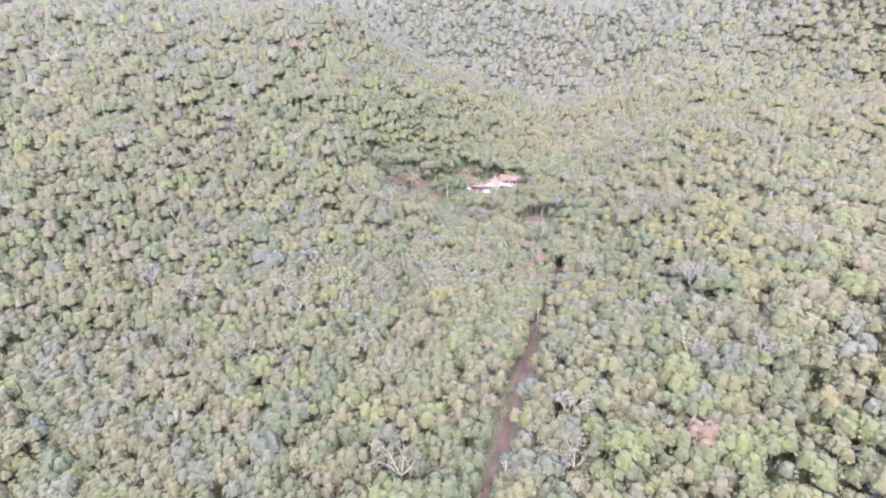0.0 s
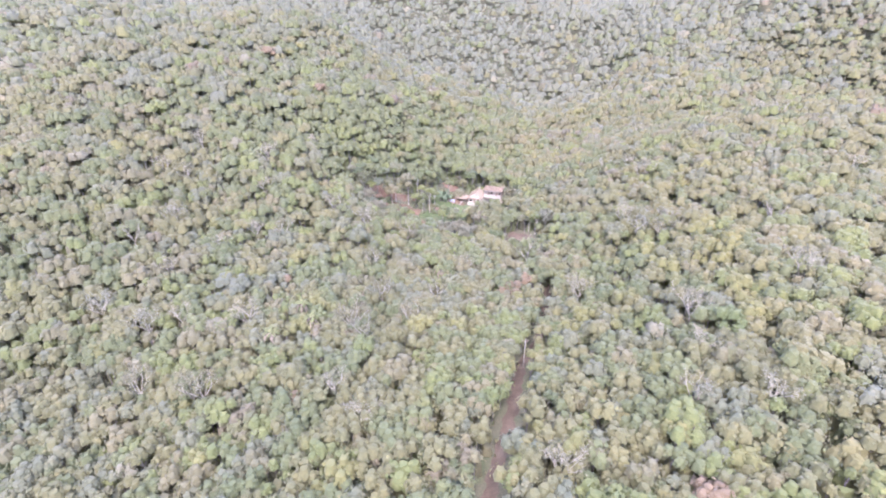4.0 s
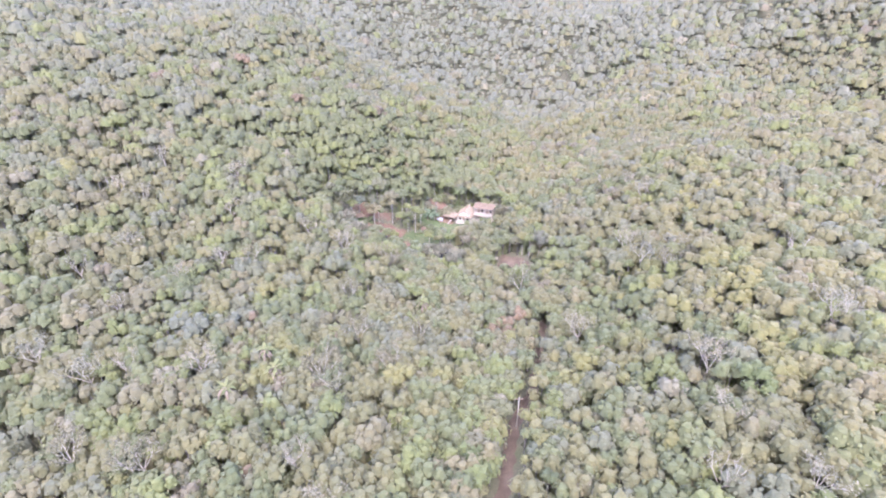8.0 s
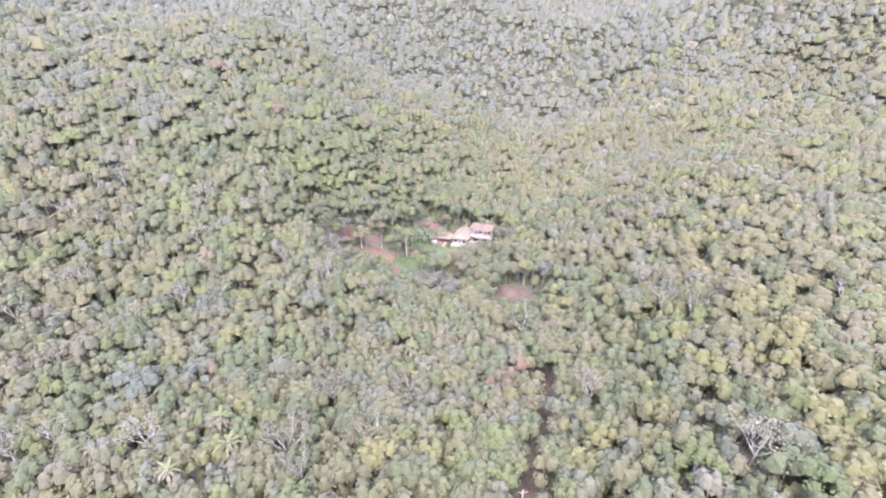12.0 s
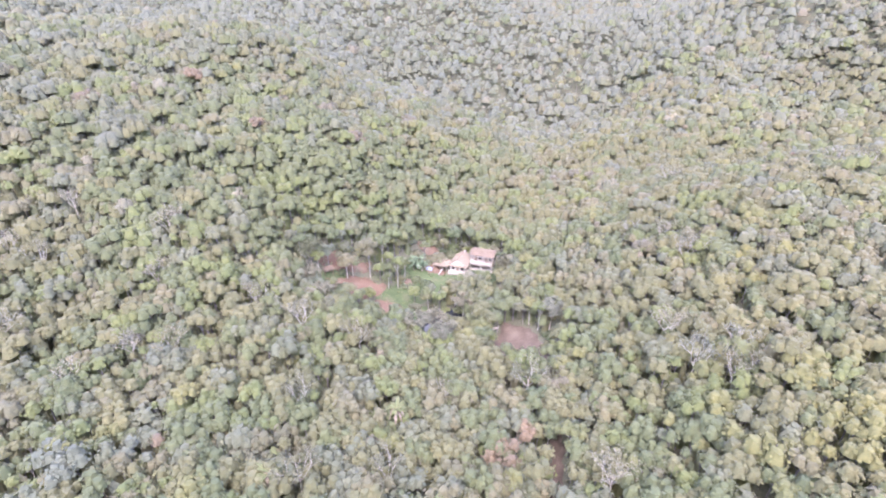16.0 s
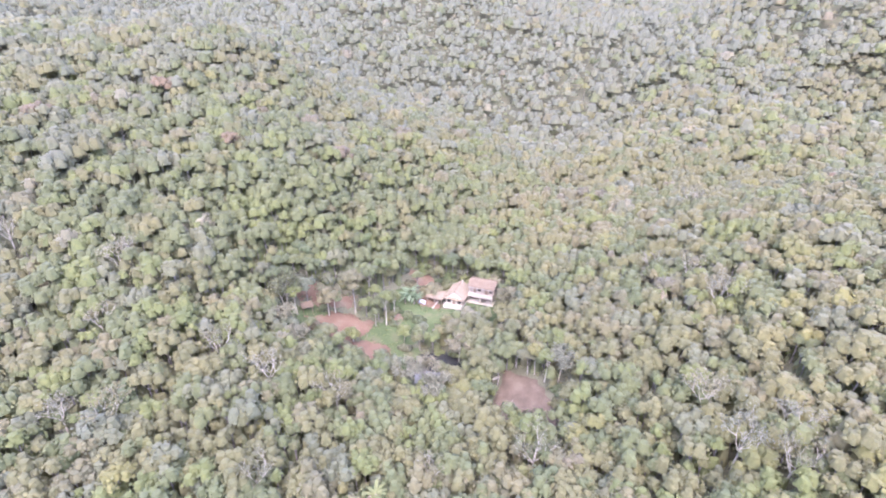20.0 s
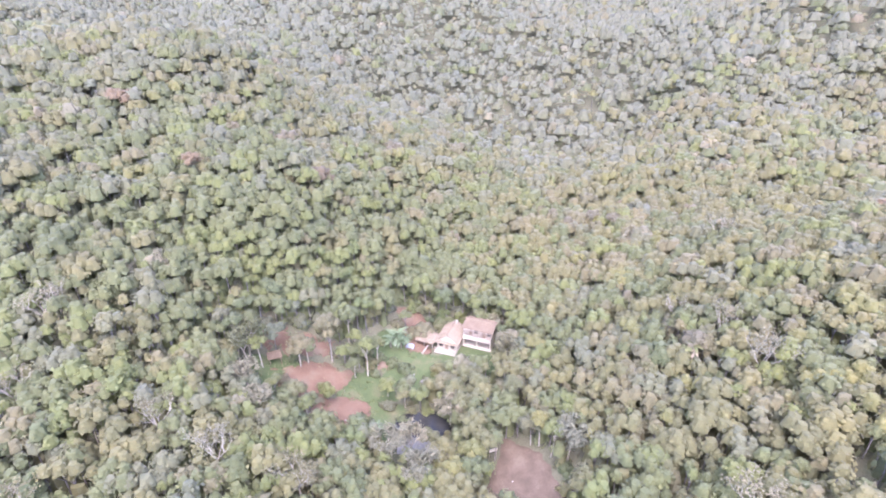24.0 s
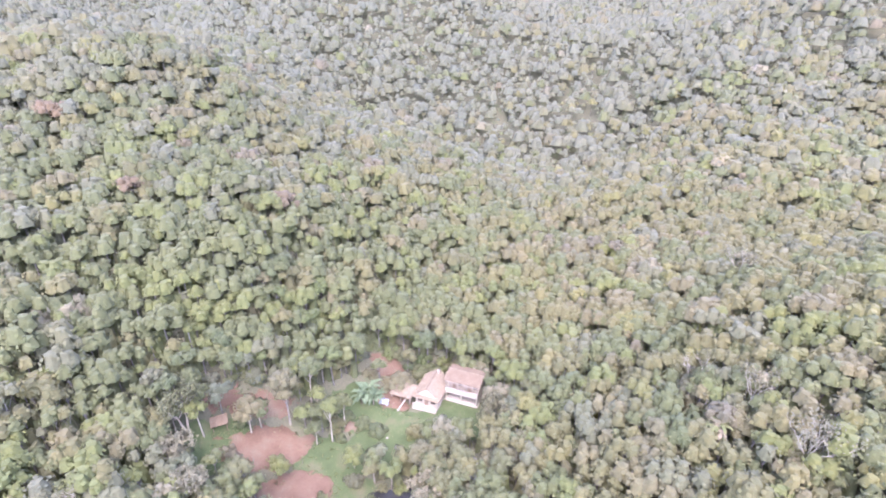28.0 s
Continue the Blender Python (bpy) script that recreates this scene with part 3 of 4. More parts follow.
# where the trees stand: a loose grid, thinned by chance, kept off open land
step = 2.5
grids = []
for gap, y0, y1 in ((step, -40, 350), (4.3, 350, 900)):
    gx, gy = np.meshgrid(np.arange(-760, 860, gap), np.arange(y0, y1, gap * 0.87))
    gx = gx + (np.arange(gx.shape[0]) % 2)[:, None] * gap / 2
    grids.append(np.stack([(g + rng.uniform(-0.4, 0.4, gx.shape) * gap).ravel() for g in (gx, gy)]))
px, py = np.concatenate(grids, 1)
near = np.hypot(px - 8, py - 60 - 0.5 * np.clip(py - 60, 0, 130))
wide = np.abs(px - 0.12 * py) < 0.87 * np.maximum(py, 0) + 43


def in_sight(x, y):
    """Whether the tree tops at a place show from the flight line, over the hills between."""
    seen = np.zeros(x.shape, bool)
    top = land(x, y) + 11
    for ex, ey in ((0, 0), (11, 64), (22, 127)):
        clear = np.ones(x.shape, bool)
        for s in np.linspace(0.3, 0.97, 24):
            clear &= land(ex + s * (x - ex), ey + s * (y - ey)) + 4 < 80 + s * (top - 80)
        seen |= clear
    return seen


wide &= (py < 190) | in_sight(px, py) | (rng.uniform(size=px.shape) < 0.1)
keep = wide & (grow_here(px, py) > 0.6) & (rng.uniform(size=px.shape) < 0.94)
for sx, sy, sr, sh, st in SPECIAL:
    keep &= np.hypot(px - sx, py - sy) > sr * 0.4
for cx, cy, cr in [(a[1], a[2], a[3]) for a in CLEARING] + [(x, y, 2.6) for x, y in BARE]:
    keep &= np.hypot(px - cx, py - cy) > cr * 0.75
px, py = px[keep], py[keep]
edge = grow_here(px, py)
radius = rng.gamma(5.0, 0.41, len(px)).clip(1.15, 4.2)
radius[rng.uniform(size=len(px)) < 0.06] *= 1.4
radius = np.minimum(radius, 3.7)
radius[py > 350] *= 1.35
radius[(py > 215) & (py <= 350)] *= 1.08
radius = np.minimum(radius, 1.8 + np.maximum(edge, 0) * 0.8)
tall = (4.4 + 0.95 * radius + rng.normal(0, 0.7, len(px))).clip(4.2, 13)
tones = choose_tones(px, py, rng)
tint_shade = np.clip(0.5 + 0.22 * rng.normal(size=len(px)), 0, 1)
# near left: leaf colour darkened for the gully's shade and its darker trees
tint_shade = np.clip(tint_shade - 0.35 * smooth(-5, -40, px - 0.12 * py) * (1 - smooth(130, 190, py)), 0, 1)
spin = rng.uniform(0, 6.28, len(px))
pz = land(px, py)

# how near the camera ever comes: the path runs from (0, 0) to (22, 127) at 80 m
pathd = np.hypot(px - np.clip(py, 0, 127) * 0.17, np.maximum(py - 127, 0) + np.maximum(-py, 0))
# single trees: those beside the road and round the clearing
alone = ((np.hypot(px - 8, py - 203) < 37) & (py < 235)) | ((from_line(px, py, ROAD_LINE[2:10]) < 7.5))
alone_i = np.flatnonzero(alone)
alone_i = np.sort(rng.permutation(alone_i)[:285])
alone = np.zeros(len(px), bool)
alone[alone_i] = True
big = radius > 2.1
behind = (py < 34) & (pathd < 95)
broad = radius > 2.9
close, middle = ~alone & (pathd < 95) & ~behind, ~alone & (pathd >= 95) & (pathd < 185)
LEVELS = [  # nearness, which trees, leaf clumps, their size, shapes, domes
    ("close", close & broad, 120, 0.30, 12, 5), ("close", close & big & ~broad, 72, 0.40, 14, 3), ("close", close & ~big, 46, 0.54, 12, 1),
    ("middle", middle & broad, 80, 0.36, 12, 4), ("middle", middle & big & ~broad, 50, 0.46, 14, 2), ("middle", middle & ~big, 28, 0.6, 12, 1),
    ("far", ~alone & (pathd >= 185) & (pathd < 330), 15, 0.68, 14, 1), ("farthest", ~alone & ((pathd >= 330) | behind), 10, 0.78, 12, 1)]
REGIONS = [("valley_forest", "dense mixed green forest on the valley floor", lambda x, y: (y < 215) & (x - 0.12 * y > -45) & (x - 0.1 * y < 55)),
           ("hillside_forest", "dense grey-green forest on a hillside, some rusty crowns", lambda x, y: x - 0.12 * y <= 20),
           ("slope_forest", "dense dry olive-green forest on a slope", lambda x, y: x == x)]


def forest(name, label, idx_by_level):
    qs, ds, ts, vs, ss, tv, tf = [], [], [], [], [], [], []
    count = 0
    for (kind, _, quads, size, shapes, puffs), idx in idx_by_level:
        made = [crown_shape(100 + s + 20 * puffs, quads, size, puffs=puffs, thick=1.9 + 0.35 * (s % 4), lobes=5 + s % 4, calm={"close": 0.0, "middle": 0.2}.get(kind, 0.6), deep={"close": 0.82, "middle": 0.9}.get(kind, 0.74)) for s in range(shapes)]
        which = rng.integers(0, shapes, len(idx))
        for s in range(shapes):
            ii = idx[which == s]
            if not len(ii):
                continue
            q, d, f = made[s]
            k = radius[ii] / 3.2
            c, sn = np.cos(spin[ii]), np.sin(spin[ii])
            x = q[None, :, :, 0] * c[:, None, None] - q[None, :, :, 1] * sn[:, None, None]
            y = q[None, :, :, 0] * sn[:, None, None] + q[None, :, :, 1] * c[:, None, None]
            z = np.broadcast_to(q[None, :, :, 2], x.shape)
            kk = k[:, None, None]
            base = pz[ii] + tall[ii] - 2.4 * k
            qs.append(np.stack([x * kk + px[ii][:, None, None], y * kk + py[ii][:, None, None], z * kk + base[:, None, None]], -1).reshape(-1, 4, 3).astype(np.float32))
            dx = d[None, :, :, 0] * c[:, None, None] - d[None, :, :, 1] * sn[:, None, None]
            dy = d[None, :, :, 0] * sn[:, None, None] + d[None, :, :, 1] * c[:, None, None]
            ds.append(np.stack([dx, dy, np.broadcast_to(d[None, :, :, 2], dx.shape)], -1).reshape(-1, 3).astype(np.float32))
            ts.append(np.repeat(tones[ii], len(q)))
            vs.append(np.repeat(tint_shade[ii], len(q)))
            ss.append(np.tile(f, len(ii)))
        # trunks: three-sided, tapered, with two limbs where they can be seen
        if kind in ("far", "farthest"):
            idx = idx[::8]
        elif kind == "middle":
            idx = idx[::2]
        for dxy, z0, z1, r0, r1 in [((0, 0), 0.0, 1.0, 0.17, 0.09)] + ([((1.3, 0.6), 0.55, 1.0, 0.08, 0.03), ((-1.0, 0.9), 0.5, 1.0, 0.08, 0.03), ((-0.2, -1.5), 0.6, 1.0, 0.08, 0.03)] if kind == "close" else []):
            n = len(idx)
            top = tall[idx] - 1.0 * radius[idx] / 3.2
            a = np.arange(3) * 2.0944
            k = radius[idx] / 3.2
            lo = np.stack([px[idx][:, None] + r0 * np.cos(a), py[idx][:, None] + r0 * np.sin(a), np.repeat((pz[idx] + top * z0 - (0.3 if z0 == 0 else 0))[:, None], 3, 1)], -1)
            hi = np.stack([px[idx][:, None] + (k * dxy[0])[:, None] + r1 * np.cos(a), py[idx][:, None] + (k * dxy[1])[:, None] + r1 * np.sin(a), np.repeat((pz[idx] + top * z1)[:, None], 3, 1)], -1)
            tv.append(np.concatenate([lo, hi], 1).reshape(-1, 3))
            f = np.array([(0, 1, 4, 3), (1, 2, 5, 4), (2, 0, 3, 5)])
            tf.append((f[None] + (np.arange(n) * 6)[:, None, None]).reshape(-1, 4) + count)
            count += n * 6
    ob = new(name)
    crown = new("canopy", leaf_mesh("canopy", np.concatenate(qs), np.concatenate(ds), np.concatenate(ts), np.concatenate(vs), np.concatenate(ss)))
    crown.parent = ob
    tagged(crown, kind="stuff")
    v, f = np.concatenate(tv).astype(np.float32), np.concatenate(tf).astype(np.int32)
    me = bpy.data.meshes.new("trunks")
    me.vertices.add(len(v))
    me.vertices.foreach_set("co", v.reshape(-1))
    me.loops.add(len(f) * 4)
    me.loops.foreach_set("vertex_index", f.reshape(-1))
    me.polygons.add(len(f))
    me.polygons.foreach_set("loop_start", np.arange(0, len(f) * 4, 4, dtype=np.int32))
    me.materials.append(BARK)
    me.update(calc_edges=True)
    trunks = new("trunks", me)
    trunks.parent = ob
    tagged(trunks, kind="stuff")
    tagged(ob, label, "forest", kind="stuff")


taken = np.zeros(len(px), bool)
for name, label, where in REGIONS:
    inside = where(px, py) & ~taken & ~alone
    taken |= inside
    forest(name, label, [(lv, np.flatnonzero(inside & lv[1])) for lv in LEVELS])


def undergrowth():
    """Bushes and saplings that fill the floor between the trunks."""
    bx = px + rng.uniform(-1, 1, len(px)) + step * 0.5
    by = py + rng.uniform(-1, 1, len(px)) + step * 0.29
    ok = (grow_here(bx, by) > 0.9) & (pathd < 200) & (rng.uniform(size=len(px)) < 0.85)
    bx, by = bx[ok], by[ok]
    d = pathd[ok]
    edge = grow_here(bx, by)
    r = np.minimum(rng.uniform(1.6, 2.5, len(bx)), 0.9 + edge * 0.8)
    h = np.minimum(rng.uniform(4.4, 6.2, len(bx)), 1.0 + edge * 1.2)
    bt = choose_tones(bx, by, rng)
    bz = land(bx, by)
    qs, ds, ts, vs = [], [], [], []
    for lo, hi, leaves, size in ((0, 118, 8, 0.16), (118, 1e4, 0, 0.2)):
        ii = np.flatnonzero((d >= lo) & (d < hi))
        q, w, _ = lobed(77 + lo, 6, 1, 4)
        if leaves:
            rr = np.random.default_rng(3)
            p = rr.normal(size=(leaves, 3))
            p[:, 2] = np.abs(p[:, 2])
            p /= np.linalg.norm(p, axis=1)[:, None]
            u = np.cross(p, rr.normal(size=p.shape))
            u /= np.linalg.norm(u, axis=1)[:, None]
            v = np.cross(p, u)
            q = np.concatenate([q, np.stack([p + u * size, p + v * size, p - u * size * 0.8 + p * 0.1, p - v * size], 1)])
            w = np.concatenate([w, np.repeat(p[:, None], 4, 1)])
        w = unit(w + np.array([0, 0, 0.8]))
        c, s = np.cos(bx[ii] * 7), np.sin(bx[ii] * 7)
        x = q[None, :, :, 0] * c[:, None, None] - q[None, :, :, 1] * s[:, None, None]
        y = q[None, :, :, 0] * s[:, None, None] + q[None, :, :, 1] * c[:, None, None]
        z = np.broadcast_to(q[None, :, :, 2], x.shape)
        dent = 1 + 0.15 * np.sin(x * 5 + bx[ii][:, None, None]) * np.sin(y * 5 + by[ii][:, None, None])
        qs.append(np.stack([x * dent * r[ii][:, None, None] + bx[ii][:, None, None], y * dent * r[ii][:, None, None] + by[ii][:, None, None], z * dent * h[ii][:, None, None] + bz[ii][:, None, None]], -1).reshape(-1, 4, 3))
        wx = w[None, :, :, 0] * c[:, None, None] - w[None, :, :, 1] * s[:, None, None]
        wy = w[None, :, :, 0] * s[:, None, None] + w[None, :, :, 1] * c[:, None, None]
        ds.append(np.stack([wx, wy, np.broadcast_to(w[None, :, :, 2], wx.shape)], -1).reshape(-1, 4, 3))
        ts.append(np.repeat(bt[ii], len(q)))
        vs.append(np.repeat(rng.uniform(0.3, 0.8, len(ii)), len(q)))
    ob = new("undergrowth", leaf_mesh("undergrowth", np.concatenate(qs), np.concatenate(ds), np.concatenate(ts), np.concatenate(vs)))
    tagged(ob, "dark green bushes and saplings filling the forest floor", "undergrowth", kind="stuff")


undergrowth()


def leafy_tree(seed, tone, radius, tall, quads=200, size=0.24, bark=None, name="broadleaf_tree", puffs=5):
    """A tree of its own: trunk, limbs and a crown of leaf clumps, standing at the origin."""
    r = random.Random(seed)
    ob = new(name)
    k = radius / 3.2
    lean = Vector((r.uniform(-0.5, 0.5), r.uniform(-0.5, 0.5), 0))
    fork = Vector((0, 0, tall * r.uniform(0.45, 0.6))) + lean * 0.6
    top = Vector((0, 0, tall - 1.1 * k)) + lean
    bark = bark or BARK
    w = 0.05 + 0.010 * tall
    mesh_object("trunk", *tube([(0, 0, -0.4), lean * 0.3 + Vector((0, 0, tall * 0.25)), fork, top], [w * 1.3, w, w * 0.75, w * 0.3], 6), bark, ob, True)
    for i in range(5):
        a = i * 1.257 + r.uniform(-0.4, 0.4)
        s = fork + (top - fork) * r.uniform(0.0, 0.45)
        e = Vector((math.cos(a) * radius * 0.62, math.sin(a) * radius * 0.62, tall - 1.5 * k + r.uniform(-0.4, 0.5))) + lean
        m = s.lerp(e, 0.5) + Vector((0, 0, -0.25 * k))
        mesh_object("limb", *tube([s, m, e], [w * 0.5, w * 0.36, w * 0.14], 4), bark, ob, True)
    q, d, f = crown_shape(seed, quads, size / k, puffs=puffs, thick=r.uniform(2.0, 3.0))
    q = q * k + np.array([lean.x, lean.y, tall - 2.4 * k])
    crown = new("crown", leaf_mesh("crown", q, d, TONES[tone], 0.5, f))
    crown.parent = ob
    return ob


# deep is the tone greyed for the painted haze
SPECIES = {"deep": "dark blue-green", "green": "fresh green", "grey": "grey-green", "olive": "olive-green", "lime": "lime-green",
           "yellow": "yellow-green", "tan": "dry tan", "pink": "pinkish brown", "rust": "rust-red", "pale": "pale grey"}
kinds = {}
for i in alone_i:
    tone = [k for k, v in TONES.items() if abs(v - tones[i]) < 0.04][0]
    key = (tone, int(radius[i] > 2.1), int(i) % 2)
    m = pose(px[i], py[i], pz[i], 0, 0, math.degrees(spin[i]))
    if key not in kinds:
        ob = leafy_tree(500 + len(kinds), tone, 2.8 if key[1] else 1.9, 7.2 if key[1] else 6.2, 190 if key[1] else 110, 0.28, puffs=5 if key[1] else 3)
        ob.matrix_basis = m
        tagged(ob, f"{SPECIES[tone]} broadleaf tree with a rounded crown", "tree", "trees by the road and clearing")
        kinds[key] = ob
    else:
        copy_thing(kinds[key], m)
for n, (sx, sy, sr, sh, st) in enumerate(SPECIAL):
    sr, sh = sr * 0.7, sh * 0.78
    ob = leafy_tree(900 + n, st, sr, sh, int(300 * (sr / 4) ** 1.3), 0.32, puffs=int(4 + 1.5 * sr))
    ob.matrix_basis = pose(sx, sy, height(sx, sy), 0, 0, n * 40)
    tagged(ob, f"large tree with a {SPECIES[st]} crown standing out of the forest", "tree")


# ---- trees round the clearing, one by one ----
def bare_tree(seed, radius, tall, tone="pale", leaves=60, name="bare_tree", bark=None, stems=1):
    """A nearly leafless tree: pale trunk, forking limbs with their twigs, thin remnants of leaf."""
    r = random.Random(seed)
    ob = new(name)
    bark = bark or PALE_BARK
    w = 0.09 + 0.012 * tall
    tips = []

    def twig(verts, faces, start, way, length, width, depth):
        bend = Vector((r.uniform(-.3, .3), r.uniform(-.3, .3), r.uniform(0, .25))) * length
        mid, end = start + way * length * 0.5 + bend * 0.3, start + way * length + bend
        v, f = tube([start, mid, end], [width, width * 0.75, width * 0.45], 4 if depth < 2 else 3)
        faces += [tuple(i + len(verts) for i in q) for q in f]
        verts += v
        tips.append(end)
        if depth < 3:
            for _ in range(3 if depth < 2 else 2):
                side = (way + Vector((r.uniform(-.9, .9), r.uniform(-.9, .9), r.uniform(-.15, .6)))).normalized()
                twig(verts, faces, mid.lerp(end, r.uniform(0.2, 1.0)), side, length * r.uniform(0.5, 0.7), width * 0.5, depth + 1)

    for s in range(stems):
        lean = Vector((r.uniform(-1, 1), r.uniform(-1, 1), 0)) * (0.5 + 0.5 * (stems > 1))
        fork = Vector((0, 0, tall * 0.45)) + lean
        mesh_object("trunk", *tube([(0, 0, -0.4), fork * 0.5 + Vector((r.uniform(-.2, .2), 0, 0)), fork], [w * 1.3, w, w * 0.75], 6), bark, ob, True)
        for i in range(5 if stems == 1 else 3):
            a = i * 6.28 / (5 if stems == 1 else 3) + r.uniform(-0.4, 0.4)
            way = Vector((math.cos(a) * radius * 0.6, math.sin(a) * radius * 0.6, tall * 0.3)).normalized()
            verts, faces = [], []
            twig(verts, faces, fork, way, math.hypot(radius * 0.5, tall * 0.3), w * 0.55, 0)
            mesh_object("limb", verts, faces, bark, ob, True)
    rr = np.random.default_rng(seed)
    pts = np.array([tips[i] for i in rr.integers(0, len(tips), leaves)]) + rr.normal(size=(leaves, 3)) * 0.35
    t = rr.normal(size=(leaves, 3)) + np.array([0, 0, 1.0])
    t /= np.linalg.norm(t, axis=1)[:, None]
    u = np.cross(t, rr.normal(size=t.shape))
    u /= np.linalg.norm(u, axis=1)[:, None]
    v = np.cross(t, u)
    s = rr.uniform(0.12, 0.28, (leaves, 1))
    crown = new("leaves", leaf_mesh("leaves", np.stack([pts + u * s, pts + v * s * .8, pts - u * s, pts - v * s * .8], 1), np.repeat(t[:, None], 4, 1), TONES[tone], 0.6))
    crown.parent = ob
    return ob


def bush(seed, radius, tall, tone, name="bush"):
    ob = new(name)
    q, d, f = crown_shape(seed, int(110 * radius), 0.22, radius=radius, thick=tall * 0.75, puffs=int(3 + 2 * radius))
    q = q - np.array([0, 0, 0.25])
    q[..., 2] = np.maximum(q[..., 2], 0.02)
    ob2 = new("foliage", leaf_mesh("foliage", q, d, TONES[tone], 0.5, f))
    ob2.parent = ob
    mesh_object("stem", *tube([(0, 0, -0.3), (0.05, 0, tall * 0.5)], [0.09, 0.05], 5), BARK, ob, True)
    mesh_object("stem", *tube([(0.25, 0.1, -0.3), (0.5, 0.2, tall * 0.5)], [0.07, 0.04], 5), BARK, ob, True)
    return ob


for n, (kind, x, y, r, h, tone, label) in enumerate(CLEARING):
    if kind == "tree":
        ob = leafy_tree(1500 + n, tone, r, h, int(110 * r ** 1.2), 0.24, bark=PALE_BARK if y < 215 else BARK, puffs=int(3 + 1.5 * r))
        tagged(ob, label or f"slender pale-trunked tree with {SPECIES[tone]} crown by the clearing", "tree")
    elif kind == "bush":
        ob = bush(1500 + n, r, h, tone)
        tagged(ob, label or f"rounded {SPECIES[tone]} bush growing on open ground", "bush")
    else:
        ob = bare_tree(1500 + n, r, h, tone, leaves=int(700 * r), stems=2 if kind == "stems" else 1)
        tagged(ob, label or "pale nearly leafless tree with fine spreading twigs", "tree")
    ob.matrix_basis = pose(x, y, height(x, y), 0, 0, n * 67)

# thicket close behind the houses
rt = random.Random(77)
thicket = [bush(1800 + k, 1.9 + 0.25 * k, 3.2 + 0.5 * k, ("green", "deep", "olive", "lime", "tan")[k]) for k in range(5)]
n = 0
for i in range(16):
    for row in range(3):
        x, y = 1.0 + i * 2.7 + rt.uniform(-0.8, 0.8), 225.4 + row * 2.7 + rt.uniform(-0.8, 0.8)
        k = n if n < 5 else rt.choice((0, 0, 1, 2, 3, 4))
        if math.hypot((x - 26) / 9.5, (y - 219) / 7.2) < 1 or math.hypot((x - 12.5) / 5.5, (y - 224) / 3.6) < 1:
            continue
        m = pose(x, y, height(x, y), 0, 0, rt.uniform(0, 360))
        if n < 5:
            thicket[n].matrix_basis = m
            tagged(thicket[n], "dense leafy bush in the thicket behind the house", "bush", "bushes behind the house")
        else:
            copy_thing(thicket[k], m)
        n += 1
for i in range(60):
    x, y = rt.uniform(-30, 5), rt.uniform(203, 214)
    if soil_in(x, y) < -1.2 and lawn_in(x, y) < 0.6:
        copy_thing(thicket[rt.choice((0, 0, 1, 2))], pose(x, y, height(x, y), 0, 0, rt.uniform(0, 360)))


def grass_tufts():
    """Weeds and tufts of grass on the open ground, thickest along the edges of the bare earth."""
    r = np.random.default_rng(21)
    x, y = r.uniform(-30, 42, 26000), r.uniform(184, 226, 26000)
    soil, lawn = soil_in(x, y), lawn_in(x, y)
    ok = (np.maximum(soil, lawn) > -0.6) & (pond_in(x, y) < 0) & (blob(x, y, 24.5, 218.5, 9, 5, -0.35) < 0)
    ok &= r.uniform(size=len(x)) < np.where(soil > 1.2, 0.03, np.where(soil > -1.0, 0.4, 0.03))
    x, y = x[ok], y[ok]
    p = np.stack([x, y, land(x, y) + 0.03], -1)
    a = r.uniform(0, 6.28, len(x))
    u = np.stack([np.cos(a), np.sin(a), a * 0], -1)
    s = r.uniform(0.10, 0.32, len(x))[:, None]
    up = np.stack([r.normal(0, 0.3, len(x)), r.normal(0, 0.3, len(x)), np.ones(len(x))], -1)
    q = np.stack([p - u * s, p + u * s, p + u * s * 0.9 + up * s * 1.3, p - u * s * 0.9 + up * s * 1.1], 1)
    tone = np.array([TONES[k] for k in ("green", "lime", "olive", "tan")])[r.integers(0, 4, len(x))]
    ob = new("grass_tufts", leaf_mesh("grass_tufts", q, np.repeat((up * 1.0)[:, None], 4, 1), tone, 0.5, 1.0))
    tagged(ob, "tufts of green and dry grass scattered over the clearing", "grass", kind="stuff")


grass_tufts()

# bare trees that rise pale among the forest crowns
rb = random.Random(31)
bare_kinds = [bare_tree(1700 + k, 2.6 + 0.3 * k, 8.4 + 0.4 * k, "pale" if k % 2 else "tan", 120 + 90 * k) for k in range(5)]
for n, (x, y) in enumerate(BARE):
    m = pose(x, y, height(x, y), 0, 0, rb.uniform(0, 360))
    if n < 5:
        bare_kinds[n].matrix_basis = m
        tagged(bare_kinds[n], "bare tree with whitish branches rising among green crowns", "tree", "bare trees in the forest")
    else:
        copy_thing(bare_kinds[n % 5], m)


# ---- palms and banana plants ----
def blade(length, width, droop, rise, segments=6, notch=0.0):
    """A folded, arching leaf blade along +x."""
    verts, faces = [], []
    for i in range(segments + 1):
        s = i / segments
        x, z = length * s * (1 - 0.25 * s * droop), length * (rise * s - droop * s * s)
        w = width * math.sin(math.pi * min(0.98, 0.08 + 0.9 * s)) ** 0.7 * (1 - notch * (i % 2))
        verts += [(x, -w, z + w * 0.35), (x, 0, z), (x, w, z + w * 0.35)]
    for i in range(segments):
        for k in (0, 1):
            a = i * 3 + k
            faces.append((a, a + 1, a + 4, a + 3))
    return verts, faces


